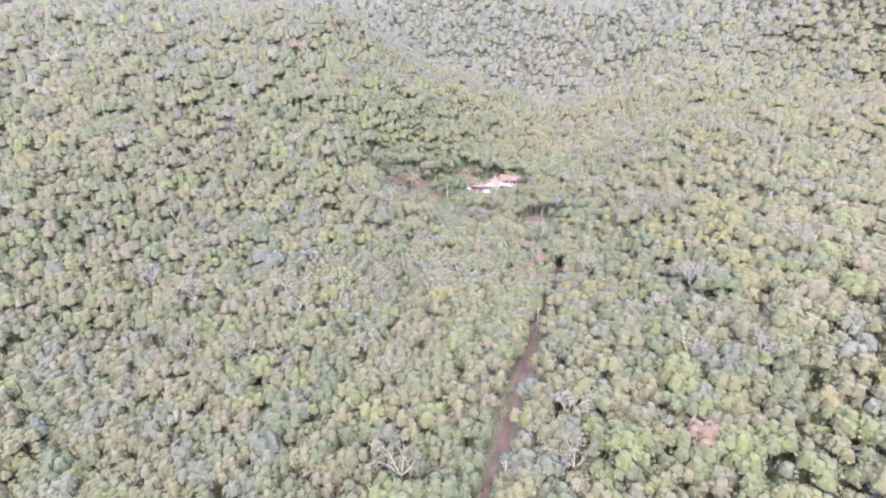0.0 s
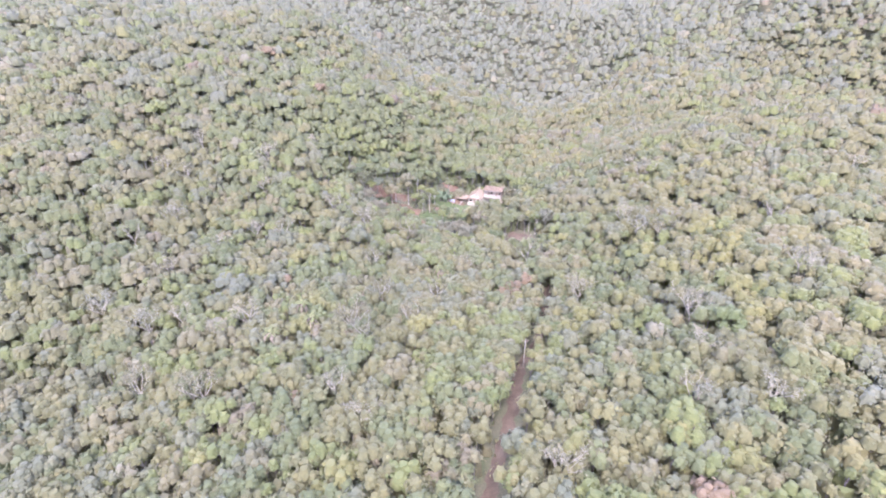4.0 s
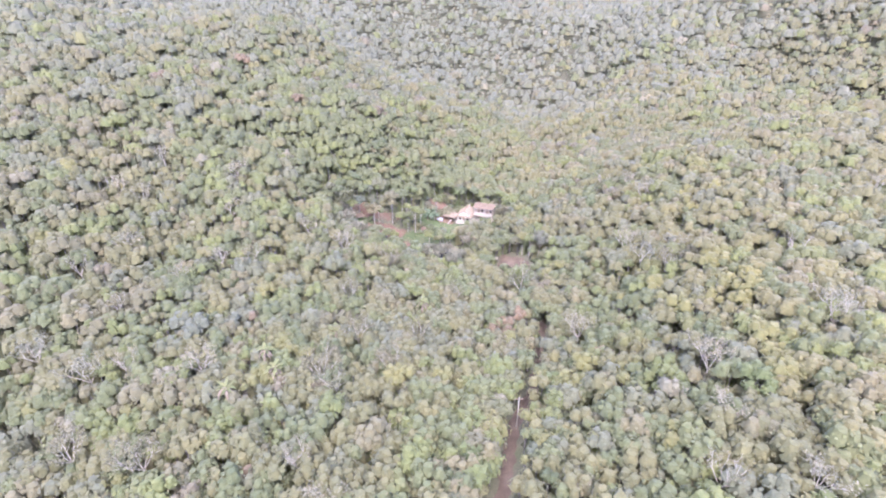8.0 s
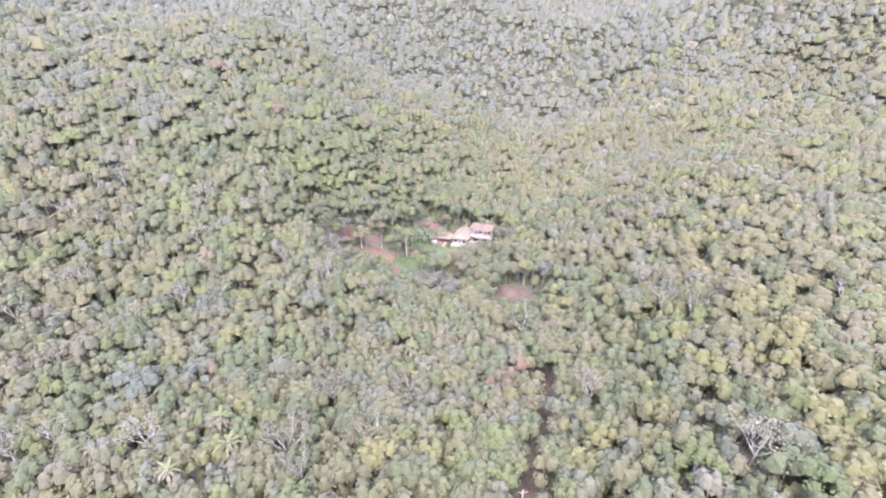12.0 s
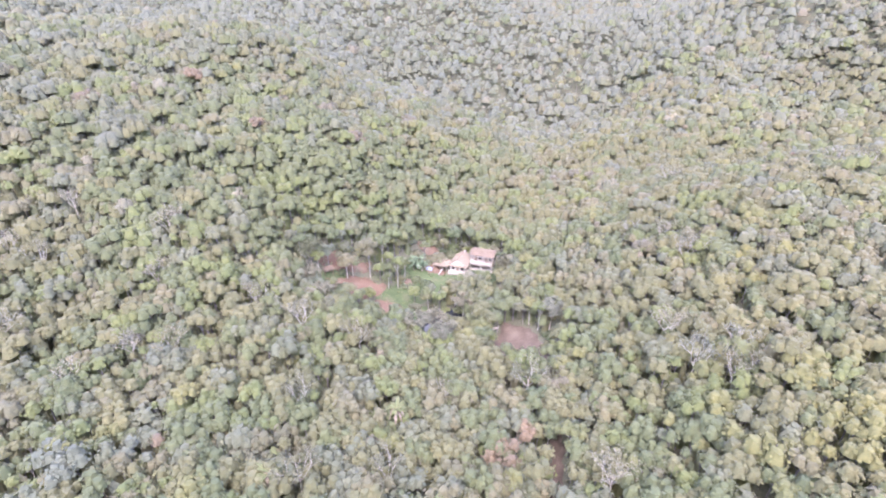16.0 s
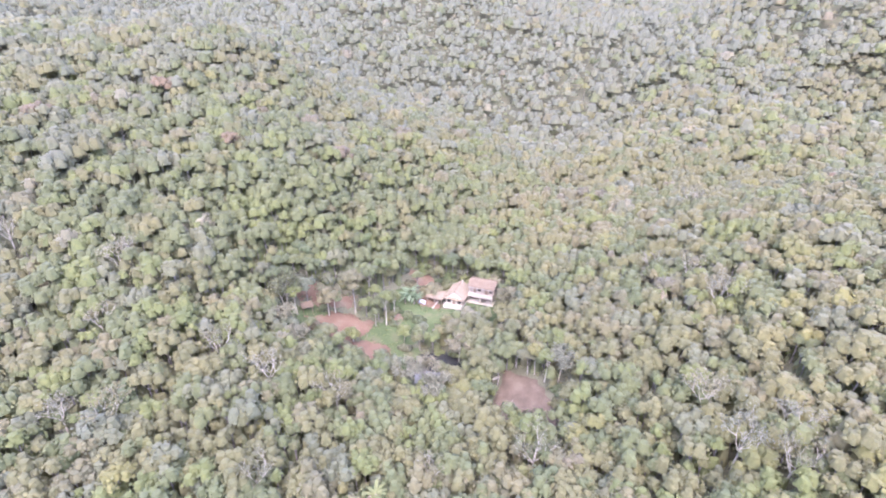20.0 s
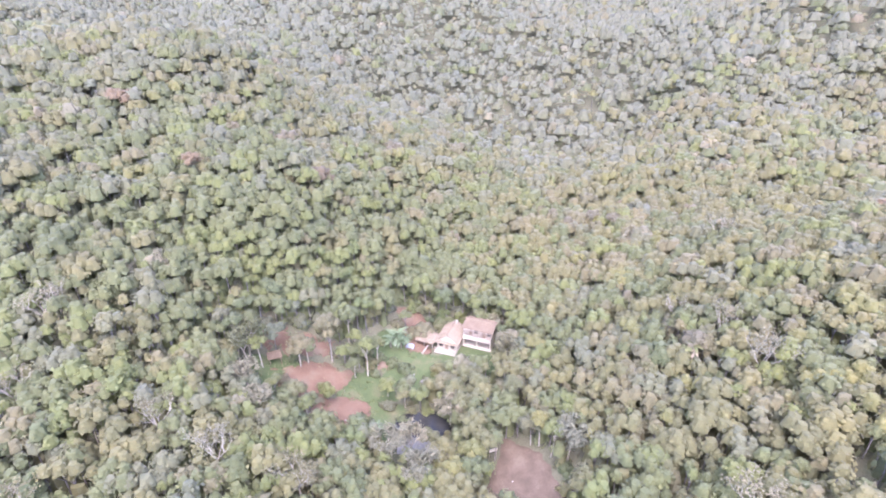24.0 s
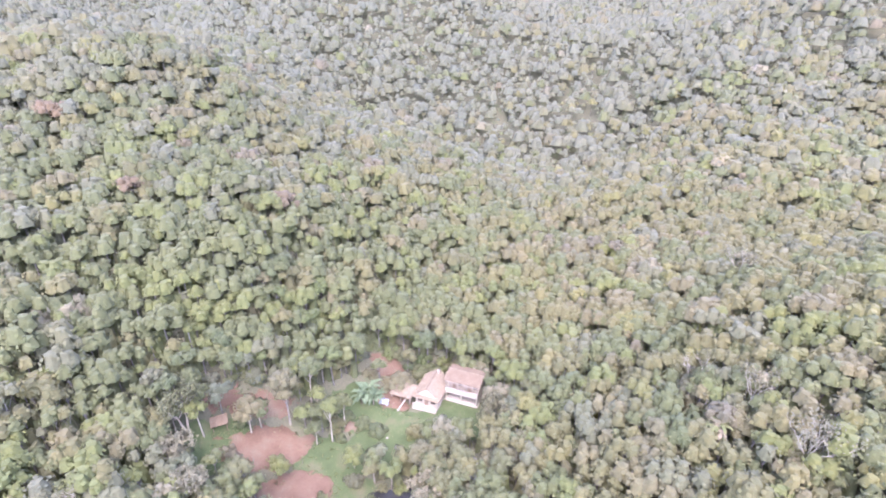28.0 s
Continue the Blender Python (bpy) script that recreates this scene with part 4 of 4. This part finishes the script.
BANANA = surface("banana_leaf", (0.10, 0.14, 0.07), (0.15, 0.19, 0.105), 1.5, 10.0, rough=0.6, spec=0.3)
FROND = surface("palm_frond", (0.10, 0.12, 0.05), (0.17, 0.17, 0.075), 1.5, 10.0, rough=0.8, spec=0.1)
DEAD_FROND = surface("dry_frond", (0.20, 0.16, 0.11), (0.30, 0.25, 0.18), 1.5, 10.0)


def fan_plant(name, seed, stem_h, stem_w, leaves, length, width, mat, bark, leaf_name, notch=0.0, dead=0):
    r = random.Random(seed)
    ob = new(name)
    mesh_object("stem", *tube([(0, 0, -0.3), (0.05, 0.03, stem_h * 0.5), (0, 0, stem_h)], [stem_w * 1.3, stem_w, stem_w * 0.7], 7), bark, ob, True)
    for i in range(leaves + dead):
        v, f = blade(length * r.uniform(0.8, 1.15), width, r.uniform(0.35, 0.75) if i < leaves else 1.1, r.uniform(0.35, 0.95) if i < leaves else 0.1, 7, notch)
        leaf = mesh_object(leaf_name, v, f, mat if i < leaves else DEAD_FROND, ob, True)
        leaf.matrix_basis = pose(0, 0, stem_h * r.uniform(0.9, 1.0), 0, 0, i * 137.5 + r.uniform(-12, 12))
    return ob


for n, (x, y, s) in enumerate([(8.1, 215.2, 1.0), (9.6, 214.6, 0.85), (6.9, 214.4, 0.8), (8.6, 216.6, 0.95), (10.4, 215.8, 0.7), (2.8, 186.6, 0.6), (5.7, 188.4, 0.65)]):
    ob = fan_plant("banana_plant", 40 + n, 2.8 * s, 0.18 * s, 10, 3.5 * s, 0.42 * s, BANANA, PLANK, "leaf")
    ob.matrix_basis = pose(x, y, height(x, y), 0, 0, n * 50)
    tagged(ob, "banana plant with long arching pale green leaves", "banana plant", "banana plants in the clearing")
for n, (x, y, h) in enumerate([(4.7, 145.7, 7.8), (69.2, 186.3, 7.6), (-16.4, 128.0, 7.8), (-30.9, 119.2, 8.0), (-27.1, 112.6, 7.8), (-35.8, 107.5, 7.6)]):
    ob = fan_plant("palm_tree", 60 + n, h, 0.14, 12, 2.6, 0.34, FROND, BARK, "frond", 0.35, dead=8)
    ob.matrix_basis = pose(x, y, height(x, y), 0, 0, n * 77)
    tagged(ob, "slim palm with green and drooping dry tan fronds in the forest", "palm", "palms in the forest")


# ---- houses ----
def box(x0, x1, y0, y1, z0, z1, b=0.02):
    """Corners and faces of a box with its upright and top edges slightly eased."""
    bm = bmesh.new()
    bmesh.ops.create_cube(bm, size=1.0, matrix=Matrix.Translation(((x0 + x1) / 2, (y0 + y1) / 2, (z0 + z1) / 2)) @ Matrix.Diagonal((x1 - x0, y1 - y0, z1 - z0, 1)))
    bmesh.ops.bevel(bm, geom=bm.edges[:], offset=min(b, 0.3 * min(x1 - x0, y1 - y0, z1 - z0)), segments=1, affect="EDGES")
    bm.verts.ensure_lookup_table()
    out = [v.co.copy() for v in bm.verts], [[v.index for v in f.verts] for f in bm.faces]
    bm.free()
    return out


def part(name, data, mat, parent, label=""):
    ob = mesh_object(name, data[0], data[1], mat, parent)
    if label:
        tagged(ob, label)
    return ob


def tiled_slope(x0, x1, low, high, pitch_step=0.34, wave=0.26):
    """A roof slope of overlapping tile courses between two level lines (y, z): low edge and high edge. Rounded rolls run up the slope."""
    (ya, za), (yb, zb) = low, high
    run = math.hypot(yb - ya, zb - za)
    up = Vector((0, (yb - ya) / run, (zb - za) / run))
    out = Vector((0, -up.z, up.y)) if up.y > 0 else Vector((0, up.z, -up.y))
    if out.z < 0:
        out = -out
    n, m = int(run / pitch_step), int((x1 - x0) / wave * 2)
    verts, faces = [], []
    for i in range(n):
        base = len(verts)
        for j in range(m + 1):
            x = x0 + (x1 - x0) * j / m
            roll = 0.045 if j % 2 else 0.0
            for s, lift in ((i * run / n - 0.04, 0.05), ((i + 1) * run / n, 0.012), (i * run / n - 0.04, -0.03)):
                p = Vector((x, ya, za)) + up * s + out * (lift + roll)
                verts.append(p)
        for j in range(m):
            a = base + j * 3
            faces.append((a, a + 3, a + 4, a + 1))
            faces.append((a + 2, a + 5, a + 3, a))
    return verts, faces


def prism(points, x0, x1):
    """A level prism: a profile in y and z drawn out along x."""
    k = len(points)
    verts = [(x, y, z) for x in (x0, x1) for y, z in points]
    return verts, [tuple(range(k))[::-1], tuple(range(k, 2 * k))] + [(i, (i + 1) % k, k + (i + 1) % k, k + i) for i in range(k)]


def framed_window(parent, x, z, w, h, y, depth=0.1, leaf="shutter"):
    # no hole is cut: a dark box paints the shade inside
    win = part("window", box(x, x + w, y - 0.02, y + depth, z, z + h), DARK, parent, "glassless window, its inner shade a dark panel")
    for a in ((x - 0.07, x, z - 0.07, z + h + 0.07), (x + w, x + w + 0.07, z - 0.07, z + h + 0.07), (x, x + w, z + h, z + h + 0.07), (x, x + w, z - 0.07, z), (x + w / 2 - 0.025, x + w / 2 + 0.025, z, z + h)):
        part("window_frame", box(a[0], a[1], y - 0.05, y + 0.03, a[2], a[3], 0.01), TIMBER, win)
    return win


house = new("two_storey_house")
house.matrix_basis = pose(26.1, 217.5, 0, 0, 0, -22)
W, D = 7.7, 5.6
part("foundation", box(-0.25, W + 0.25, -0.35, D + 0.2, -0.5, 0.28), CONCRETE, house)
part("wall", box(0, W, 1.55, 1.77, 2.66, 5.5), CREAM, house, "dull cream inner wall of the balcony")
part("wall", box(0, W, D - 0.22, D, 0.28, 5.5), WALL, house)
part("wall", box(0, 0.22, 1.55, D - 0.22, 0.28, 2.4), WALL, house)
part("wall", box(0, 0.22, 1.77, D - 0.22, 2.4, 5.5), WALL, house)
part("wall", box(W - 0.22, W, 1.55, D - 0.22, 0.28, 2.4), WALL, house)
part("wall", box(W - 0.22, W, 1.77, D - 0.22, 2.4, 5.5), WALL, house)
part("inner_wall", box(0.22, W - 0.22, 2.6, 2.75, 0.28, 2.42), CREAM, house, "dull cream partition of the open ground floor")
part("gable", prism([(1.55, 5.5), (D, 5.5), (3.5, 6.35)], 0.02, 0.22), WALL, house)
part("gable", prism([(1.55, 5.5), (D, 5.5), (3.5, 6.35)], W - 0.22, W - 0.02), WALL, house)
part("side_wall", box(0, 0.25, 0, 1.55, 0.28, 2.4), WALL, house)
part("side_wall", box(W - 0.25, W, 0, 1.55, 0.28, 2.4), WALL, house)
part("floor_slab", box(0.26, W - 0.26, 0.2, 2.6, 0.282, 0.31), CONCRETE, house, "pale cement floor")
part("low_wall", box(0.25, 3.65, 0, 0.16, 0.28, 0.5), WALL, house)
part("low_wall", box(4.05, W - 0.25, 0, 0.16, 0.28, 0.5), WALL, house)
part("column", box(3.65, 4.05, -0.04, 0.32, 0.28, 2.4), WALL, house)
part("column", box(0.0, 0.36, -0.04, -0.002, 0.28, 2.4), WALL, house)
part("balcony_floor", box(-0.08, W + 0.08, -0.12, 1.55, 2.4, 2.66), CONCRETE, house)
part("upper_floor", box(0.22, W - 0.22, 1.552, D - 0.22, 2.42, 2.64), TIMBER, house)
part("parapet", box(-0.04, W + 0.04, -0.08, 0.1, 2.66, 3.6), WALL, house, "white plastered balcony parapet")
part("parapet", box(-0.04, 0.14, 0.1, 1.55, 2.66, 3.6), WALL, house)
part("parapet", box(W - 0.14, W + 0.04, 0.1, 1.55, 2.66, 3.6), WALL, house)
part("coping", box(-0.1, W + 0.1, -0.14, 0.16, 3.6, 3.68), CONCRETE, house)
for x in (0.05, 2.55, 5.0, W - 0.2):
    part("post", box(x, x + 0.15, -0.05, 0.1, 3.68, 5.28, 0.01), PLANK, house)
part("beam", box(-0.1, W + 0.1, -0.06, 0.12, 5.28, 5.44, 0.01), PLANK, house)
for x, z in ((1.2, 2.7), (4.9, 2.7)):
    door = part("door", box(x, x + 0.9, 1.48, 1.55, z, z + 2.05), TIMBER, house, "plain brown wooden door")
    part("door_handle", box(x + 0.78, x + 0.83, 1.43, 1.48, z + 1.0, z + 1.08, 0.005), DARK, door)
for x, z in ((2.6, 3.7), (6.3, 3.7)):
    framed_window(house, x, z, 1.0, 0.9, 1.53)
# here too a dark box stands for the shaded inside
win = part("window", box(W - 0.05, W + 0.02, 3.2, 4.2, 3.4, 4.3), DARK, house, "side window, its inner shade a dark panel")
for z in (3.33, 4.3):
    part("window_sill", box(W, W + 0.06, 3.1, 4.3, z, z + 0.07, 0.01), CONCRETE, win)
roof = part("roof", prism([(0.1, 5.56), (3.5, 6.40), (D + 0.45, 5.62), (D + 0.45, 5.70), (3.5, 6.50), (0.1, 5.66)], -0.35, W + 0.35), TIMBER, house)
part("roof_tiles", tiled_slope(-0.4, W + 0.4, (0.05, 5.70), (3.5, 6.55)), ROOF_RED, roof, "faded red clay roof tiles")
part("roof_tiles", tiled_slope(-0.4, W + 0.4, (D + 0.5, 5.74), (3.5, 6.55)), ROOF_RED, roof, "faded red clay roof tiles")
for i in range(22):
    x = -0.4 + i * (W + 0.8) / 22
    part("ridge_tile", tube([(x, 3.5, 6.55), (x + (W + 0.8) / 22 - 0.02, 3.5, 6.57)], [0.12, 0.13], 7), ROOF_TAN, roof)
for x in (-0.45, W + 0.33):
    part("bargeboard", box(x, x + 0.12, 0.0, 0.1, 5.52, 5.74, 0.01), PLANK, roof)
    part("verge", tube([(x + 0.06, 0.03, 5.74), (x + 0.06, 3.5, 6.61)], [0.09, 0.09], 6), ROOF_TAN, roof, "pale mortar verge along the roof edge")
tagged(house, "white two-storey house with a balcony and faded red tile roof", "house")

# the lower house beside it: ridge runs from front to back
annex = new("low_house")
annex.matrix_basis = pose(19.2, 216.3, 0, 0, 0, -22)
AW, AD = 5.4, 7.2
part("foundation", box(-0.2, AW + 0.2, -1.9, AD + 0.1, -0.5, 0.22), CONCRETE, annex)
part("wall", box(0, AW, 0, 0.2, 0.22, 2.7), WALL, annex)
part("wall", box(0, AW, AD - 0.2, AD, 0.22, 2.7), CREAM, annex)
part("wall", box(0, 0.2, 0.2, AD - 0.2, 0.22, 2.7), CREAM, annex)
part("wall", box(AW - 0.2, AW, 0.2, AD - 0.2, 0.22, 2.7), CREAM, annex)
part("low_wall", box(-0.1, AW + 0.1, -1.85, -1.68, 0.22, 1.05), WALL, annex, "white plastered veranda wall")
part("low_wall", box(AW - 0.06, AW + 0.1, -1.68, 0, 0.22, 1.05), WALL, annex)
for x in (-0.08, 0.85, 1.75, 2.65, 3.6, 4.45, AW - 0.12):
    part("baluster", box(x, x + 0.16, -1.87, -1.66, 1.05, 1.55, 0.01), WALL, annex)
part("rail", box(-0.1, AW + 0.1, -1.88, -1.65, 1.55, 1.65, 0.01), WALL, annex, "white plastered rail of the veranda")
part("veranda_floor", box(-0.05, AW + 0.05, -1.66, -0.02, 0.222, 0.26), CONCRETE, annex)
door = part("door", box(2.2, 3.1, -0.07, 0, 0.22, 2.25), TIMBER, annex, "brown wooden plank door")
part("door_handle", box(2.96, 3.01, -0.12, -0.07, 1.2, 1.28, 0.005), DARK, door)
framed_window(annex, 0.6, 1.1, 1.0, 0.9, -0.02)
framed_window(annex, 3.8, 1.1, 1.0, 0.9, -0.02)


def turned(data):
    """Swap x and y, to turn a slope or prism a quarter round."""
    v, f = data
    return [(p[1], p[0], p[2]) for p in v], [tuple(reversed(q)) for q in f]


aroof = part("roof", turned(prism([(-0.5, 2.55), (AW / 2, 4.85), (AW + 0.5, 2.55), (AW + 0.5, 2.65), (AW / 2, 4.95), (-0.5, 2.65)], -0.1, AD + 0.4)), TIMBER, annex)
part("roof_tiles", turned(tiled_slope(-0.2, AD + 0.45, (-0.55, 2.68), (AW / 2, 5.0))), ROOF_TAN, aroof, "sun-bleached tan clay roof tiles")
part("roof_tiles", turned(tiled_slope(-0.2, AD + 0.45, (AW + 0.55, 2.68), (AW / 2, 5.0))), ROOF_TAN, aroof, "sun-bleached tan clay roof tiles")
for i in range(18):
    y = -0.2 + i * (AD + 0.6) / 18
    part("ridge_tile", tube([(AW / 2, y, 5.0), (AW / 2, y + (AD + 0.6) / 18 - 0.02, 5.02)], [0.12, 0.13], 7), ROOF_RED, aroof)
part("gable", turned(prism([(0.0, 2.7), (AW, 2.7), (AW / 2, 4.7)], 0.02, 0.18)), WALL, annex)
part("gable", turned(prism([(0.0, 2.7), (AW, 2.7), (AW / 2, 4.7)], AD - 0.18, AD - 0.02)), CREAM, annex)
vroof = part("veranda_roof", prism([(-0.85, 2.5), (0.0, 2.72), (0.0, 2.8), (-0.85, 2.58)], -0.4, AW + 0.4), TIMBER, annex)
part("roof_tiles", tiled_slope(-0.45, AW + 0.45, (-0.9, 2.6), (-0.02, 2.86), 0.29), ROOF_TAN, vroof, "brownish clay tiles over the veranda")
chimney = part("chimney", box(2.9, 3.3, 6.3, 6.7, 3.6, 5.5), CREAM, annex, "small plastered chimney with a cap")
part("chimney_cap", box(2.82, 3.38, 6.22, 6.78, 5.5, 5.58), CONCRETE, chimney)
tagged(annex, "low cream house with a tan tile roof and white veranda", "house")

# open lean-to shed at its side
shed = new("lean_to_shed")
shed.matrix_basis = pose(13.4, 217.4, 0, 0, 0, -22)
for x in (0.1, 2.4, 4.7):
    for y, h in ((0.0, 1.95), (3.4, 2.5)):
        part("post", box(x, x + 0.14, y, y + 0.14, -0.3, h, 0.01), PLANK if y == 0 else TIMBER, shed)
part("beam", box(-0.2, 5.1, 0.0, 0.14, 1.95, 2.09, 0.01), PLANK, shed)
part("beam", box(-0.2, 5.1, 3.4, 3.54, 2.5, 2.64, 0.01), TIMBER, shed)
for x in (0.0, 1.2, 2.4, 3.6, 4.8):
    part("rafter", prism([(-0.3, 2.04), (3.8, 2.66), (3.8, 2.76), (-0.3, 2.14)], x, x + 0.08), TIMBER, shed)
sroof = part("roof", prism([(-0.4, 2.14), (3.9, 2.79), (3.9, 2.83), (-0.4, 2.18)], -0.3, 5.2), TIMBER, shed)
part("roof_tiles", tiled_slope(-0.3, 5.2, (-0.4, 2.2), (3.9, 2.86)), ROOF_TAN, sroof, "weathered brown roof tiles")
for i in range(9):
    part("plank", box(0.2 + i * 0.52, 0.66 + i * 0.52, 3.55, 3.6, -0.1, 2.4, 0.008), TIMBER, shed)
tagged(shed, "open lean-to shed of weathered posts with a brown tile roof", "shed")

plank = mesh_object("plank", *box(-0.22, 0.22, 0, 3.3, -0.04, 0.04, 0.01), PLANK)
plank.matrix_basis = pose(15.0, 213.6, 0.05, 22, 0, -35)
tagged(plank, "long pale plank leaning against the shed", "plank")

cover = new("tarpaulin")
bm = bmesh.new()
bmesh.ops.create_grid(bm, x_segments=12, y_segments=10, size=1.0)
for v in bm.verts:
    u, w = v.co.x, v.co.y
    v.co = Vector((u * 1.1, w * 0.9, max(0.05, 1.35 - 0.9 * max(0, abs(w) - 0.35) - 1.1 * max(0, abs(u) - 0.55) + 0.08 * math.sin(7 * u + 4 * w))))
part("cover", ([v.co.copy() for v in bm.verts], [[v.index for v in f.verts] for f in bm.faces]), TARP, cover)
bm.free()
part("crate", box(-0.7, 0.7, -0.5, 0.5, 0, 1.2), TIMBER, cover)
cover.matrix_basis = pose(12.0, 215.3, height(12.0, 215.3), 0, 0, -15)
tagged(cover, "pale blue tarpaulin draped over a crate by the shed", "tarpaulin")

# small roofed stand at the edge of the red earth
stand = new("small_shelter")
sx, sy = -19.0, 201.8
stand.matrix_basis = pose(sx, sy, height(sx, sy), 0, 0, 25)
for x in (-1.3, 1.18):
    for y, h in ((-0.9, 1.7), (0.8, 2.1)):
        part("post", box(x, x + 0.12, y, y + 0.12, -0.4, h, 0.01), TIMBER, stand)
r2 = part("roof", prism([(-1.2, 1.66), (1.2, 2.14), (1.2, 2.2), (-1.2, 1.72)], -1.6, 1.6), TIMBER, stand)
part("roof_tiles", tiled_slope(-1.6, 1.6, (-1.2, 1.74), (1.2, 2.22)), ROOF_RED, r2, "dull red roof tiles")
part("shelf", box(-1.25, 1.25, 0.1, 0.8, 0.75, 0.82, 0.01), PLANK, stand)
tagged(stand, "small open shelter with a dull red tile roof", "shelter")

# gate posts with a pale board by the road
gate = new("signboard")
gx0, gy0 = 30.3, 181.0
gate.matrix_basis = pose(gx0, gy0, height(gx0, gy0), 0, 0, 20)
for x in (-0.8, 0.7):
    part("post", box(x, x + 0.12, -0.06, 0.06, -0.4, 1.9, 0.01), PLANK, gate)
part("board", box(-0.95, 0.95, -0.1, -0.06, 1.1, 1.95, 0.01), WALL, gate, "plain whitish board")
tagged(gate, "whitish board on two posts beside the dirt road", "signboard")

# stakes and utility posts
for x, y, h in ((-11.7, 197.2, 1.6), (7.5, 204.0, 1.3), (-3.0, 199.0, 1.2)):
    st = mesh_object("stake", *tube([(0, 0, -0.3), (0.02, 0.01, h)], [0.07, 0.055], 6), PALE_BARK)
    st.matrix_basis = pose(x, y, height(x, y), 6, 4, 0)
    tagged(st, "short whitish wooden stake in the ground", "stake", "stakes in the clearing")
for x, y in ((22.9, 98.4), (9.6, 52.0)):
    post = new("utility_pole")
    post.matrix_basis = pose(x, y, height(x, y))
    part("pole", tube([(0, 0, -0.6), (0, 0, 4), (0, 0, 8.0)], [0.15, 0.13, 0.10], 8), CONCRETE, post)
    part("crossarm", box(-0.7, 0.7, -0.05, 0.05, 7.4, 7.52, 0.01), TIMBER, post)
    for k in (-0.6, 0.0, 0.6):
        part("insulator", tube([(k, 0, 7.52), (k, 0, 7.62), (k, 0, 7.72)], [0.04, 0.06, 0.03], 6), WALL, post)
    tagged(post, "pale concrete utility pole beside the dirt road", "pole", "poles along the road")

rs = random.Random(5)
for n, (x, y, s) in enumerate([(15.4, 204.5, 0.5), (16.1, 204.1, 0.35), (13.2, 206.8, 0.3), (22.2, 196.6, 0.45), (9.8, 192.3, 0.4), (21.5, 184.4, 0.5), (33.4, 174.0, 0.3), (-1.5, 190.8, 0.4)]):
    bm = bmesh.new()
    bmesh.ops.create_icosphere(bm, subdivisions=2, radius=s)
    for v in bm.verts:
        v.co *= 1 + 0.22 * noise.noise(v.co * (2.2 / s) + Vector((n * 7, 0, 0)))
        v.co.z *= 0.65
    ob = mesh_object("rock", [v.co.copy() for v in bm.verts], [[v.index for v in f.verts] for f in bm.faces], ROCK)
    bm.free()
    ob.matrix_basis = pose(x, y, height(x, y) + 0.2 * s, 0, 0, n * 50)
    tagged(ob, "pale weathered rock lying in the grass", "rock", "rocks in the clearing")
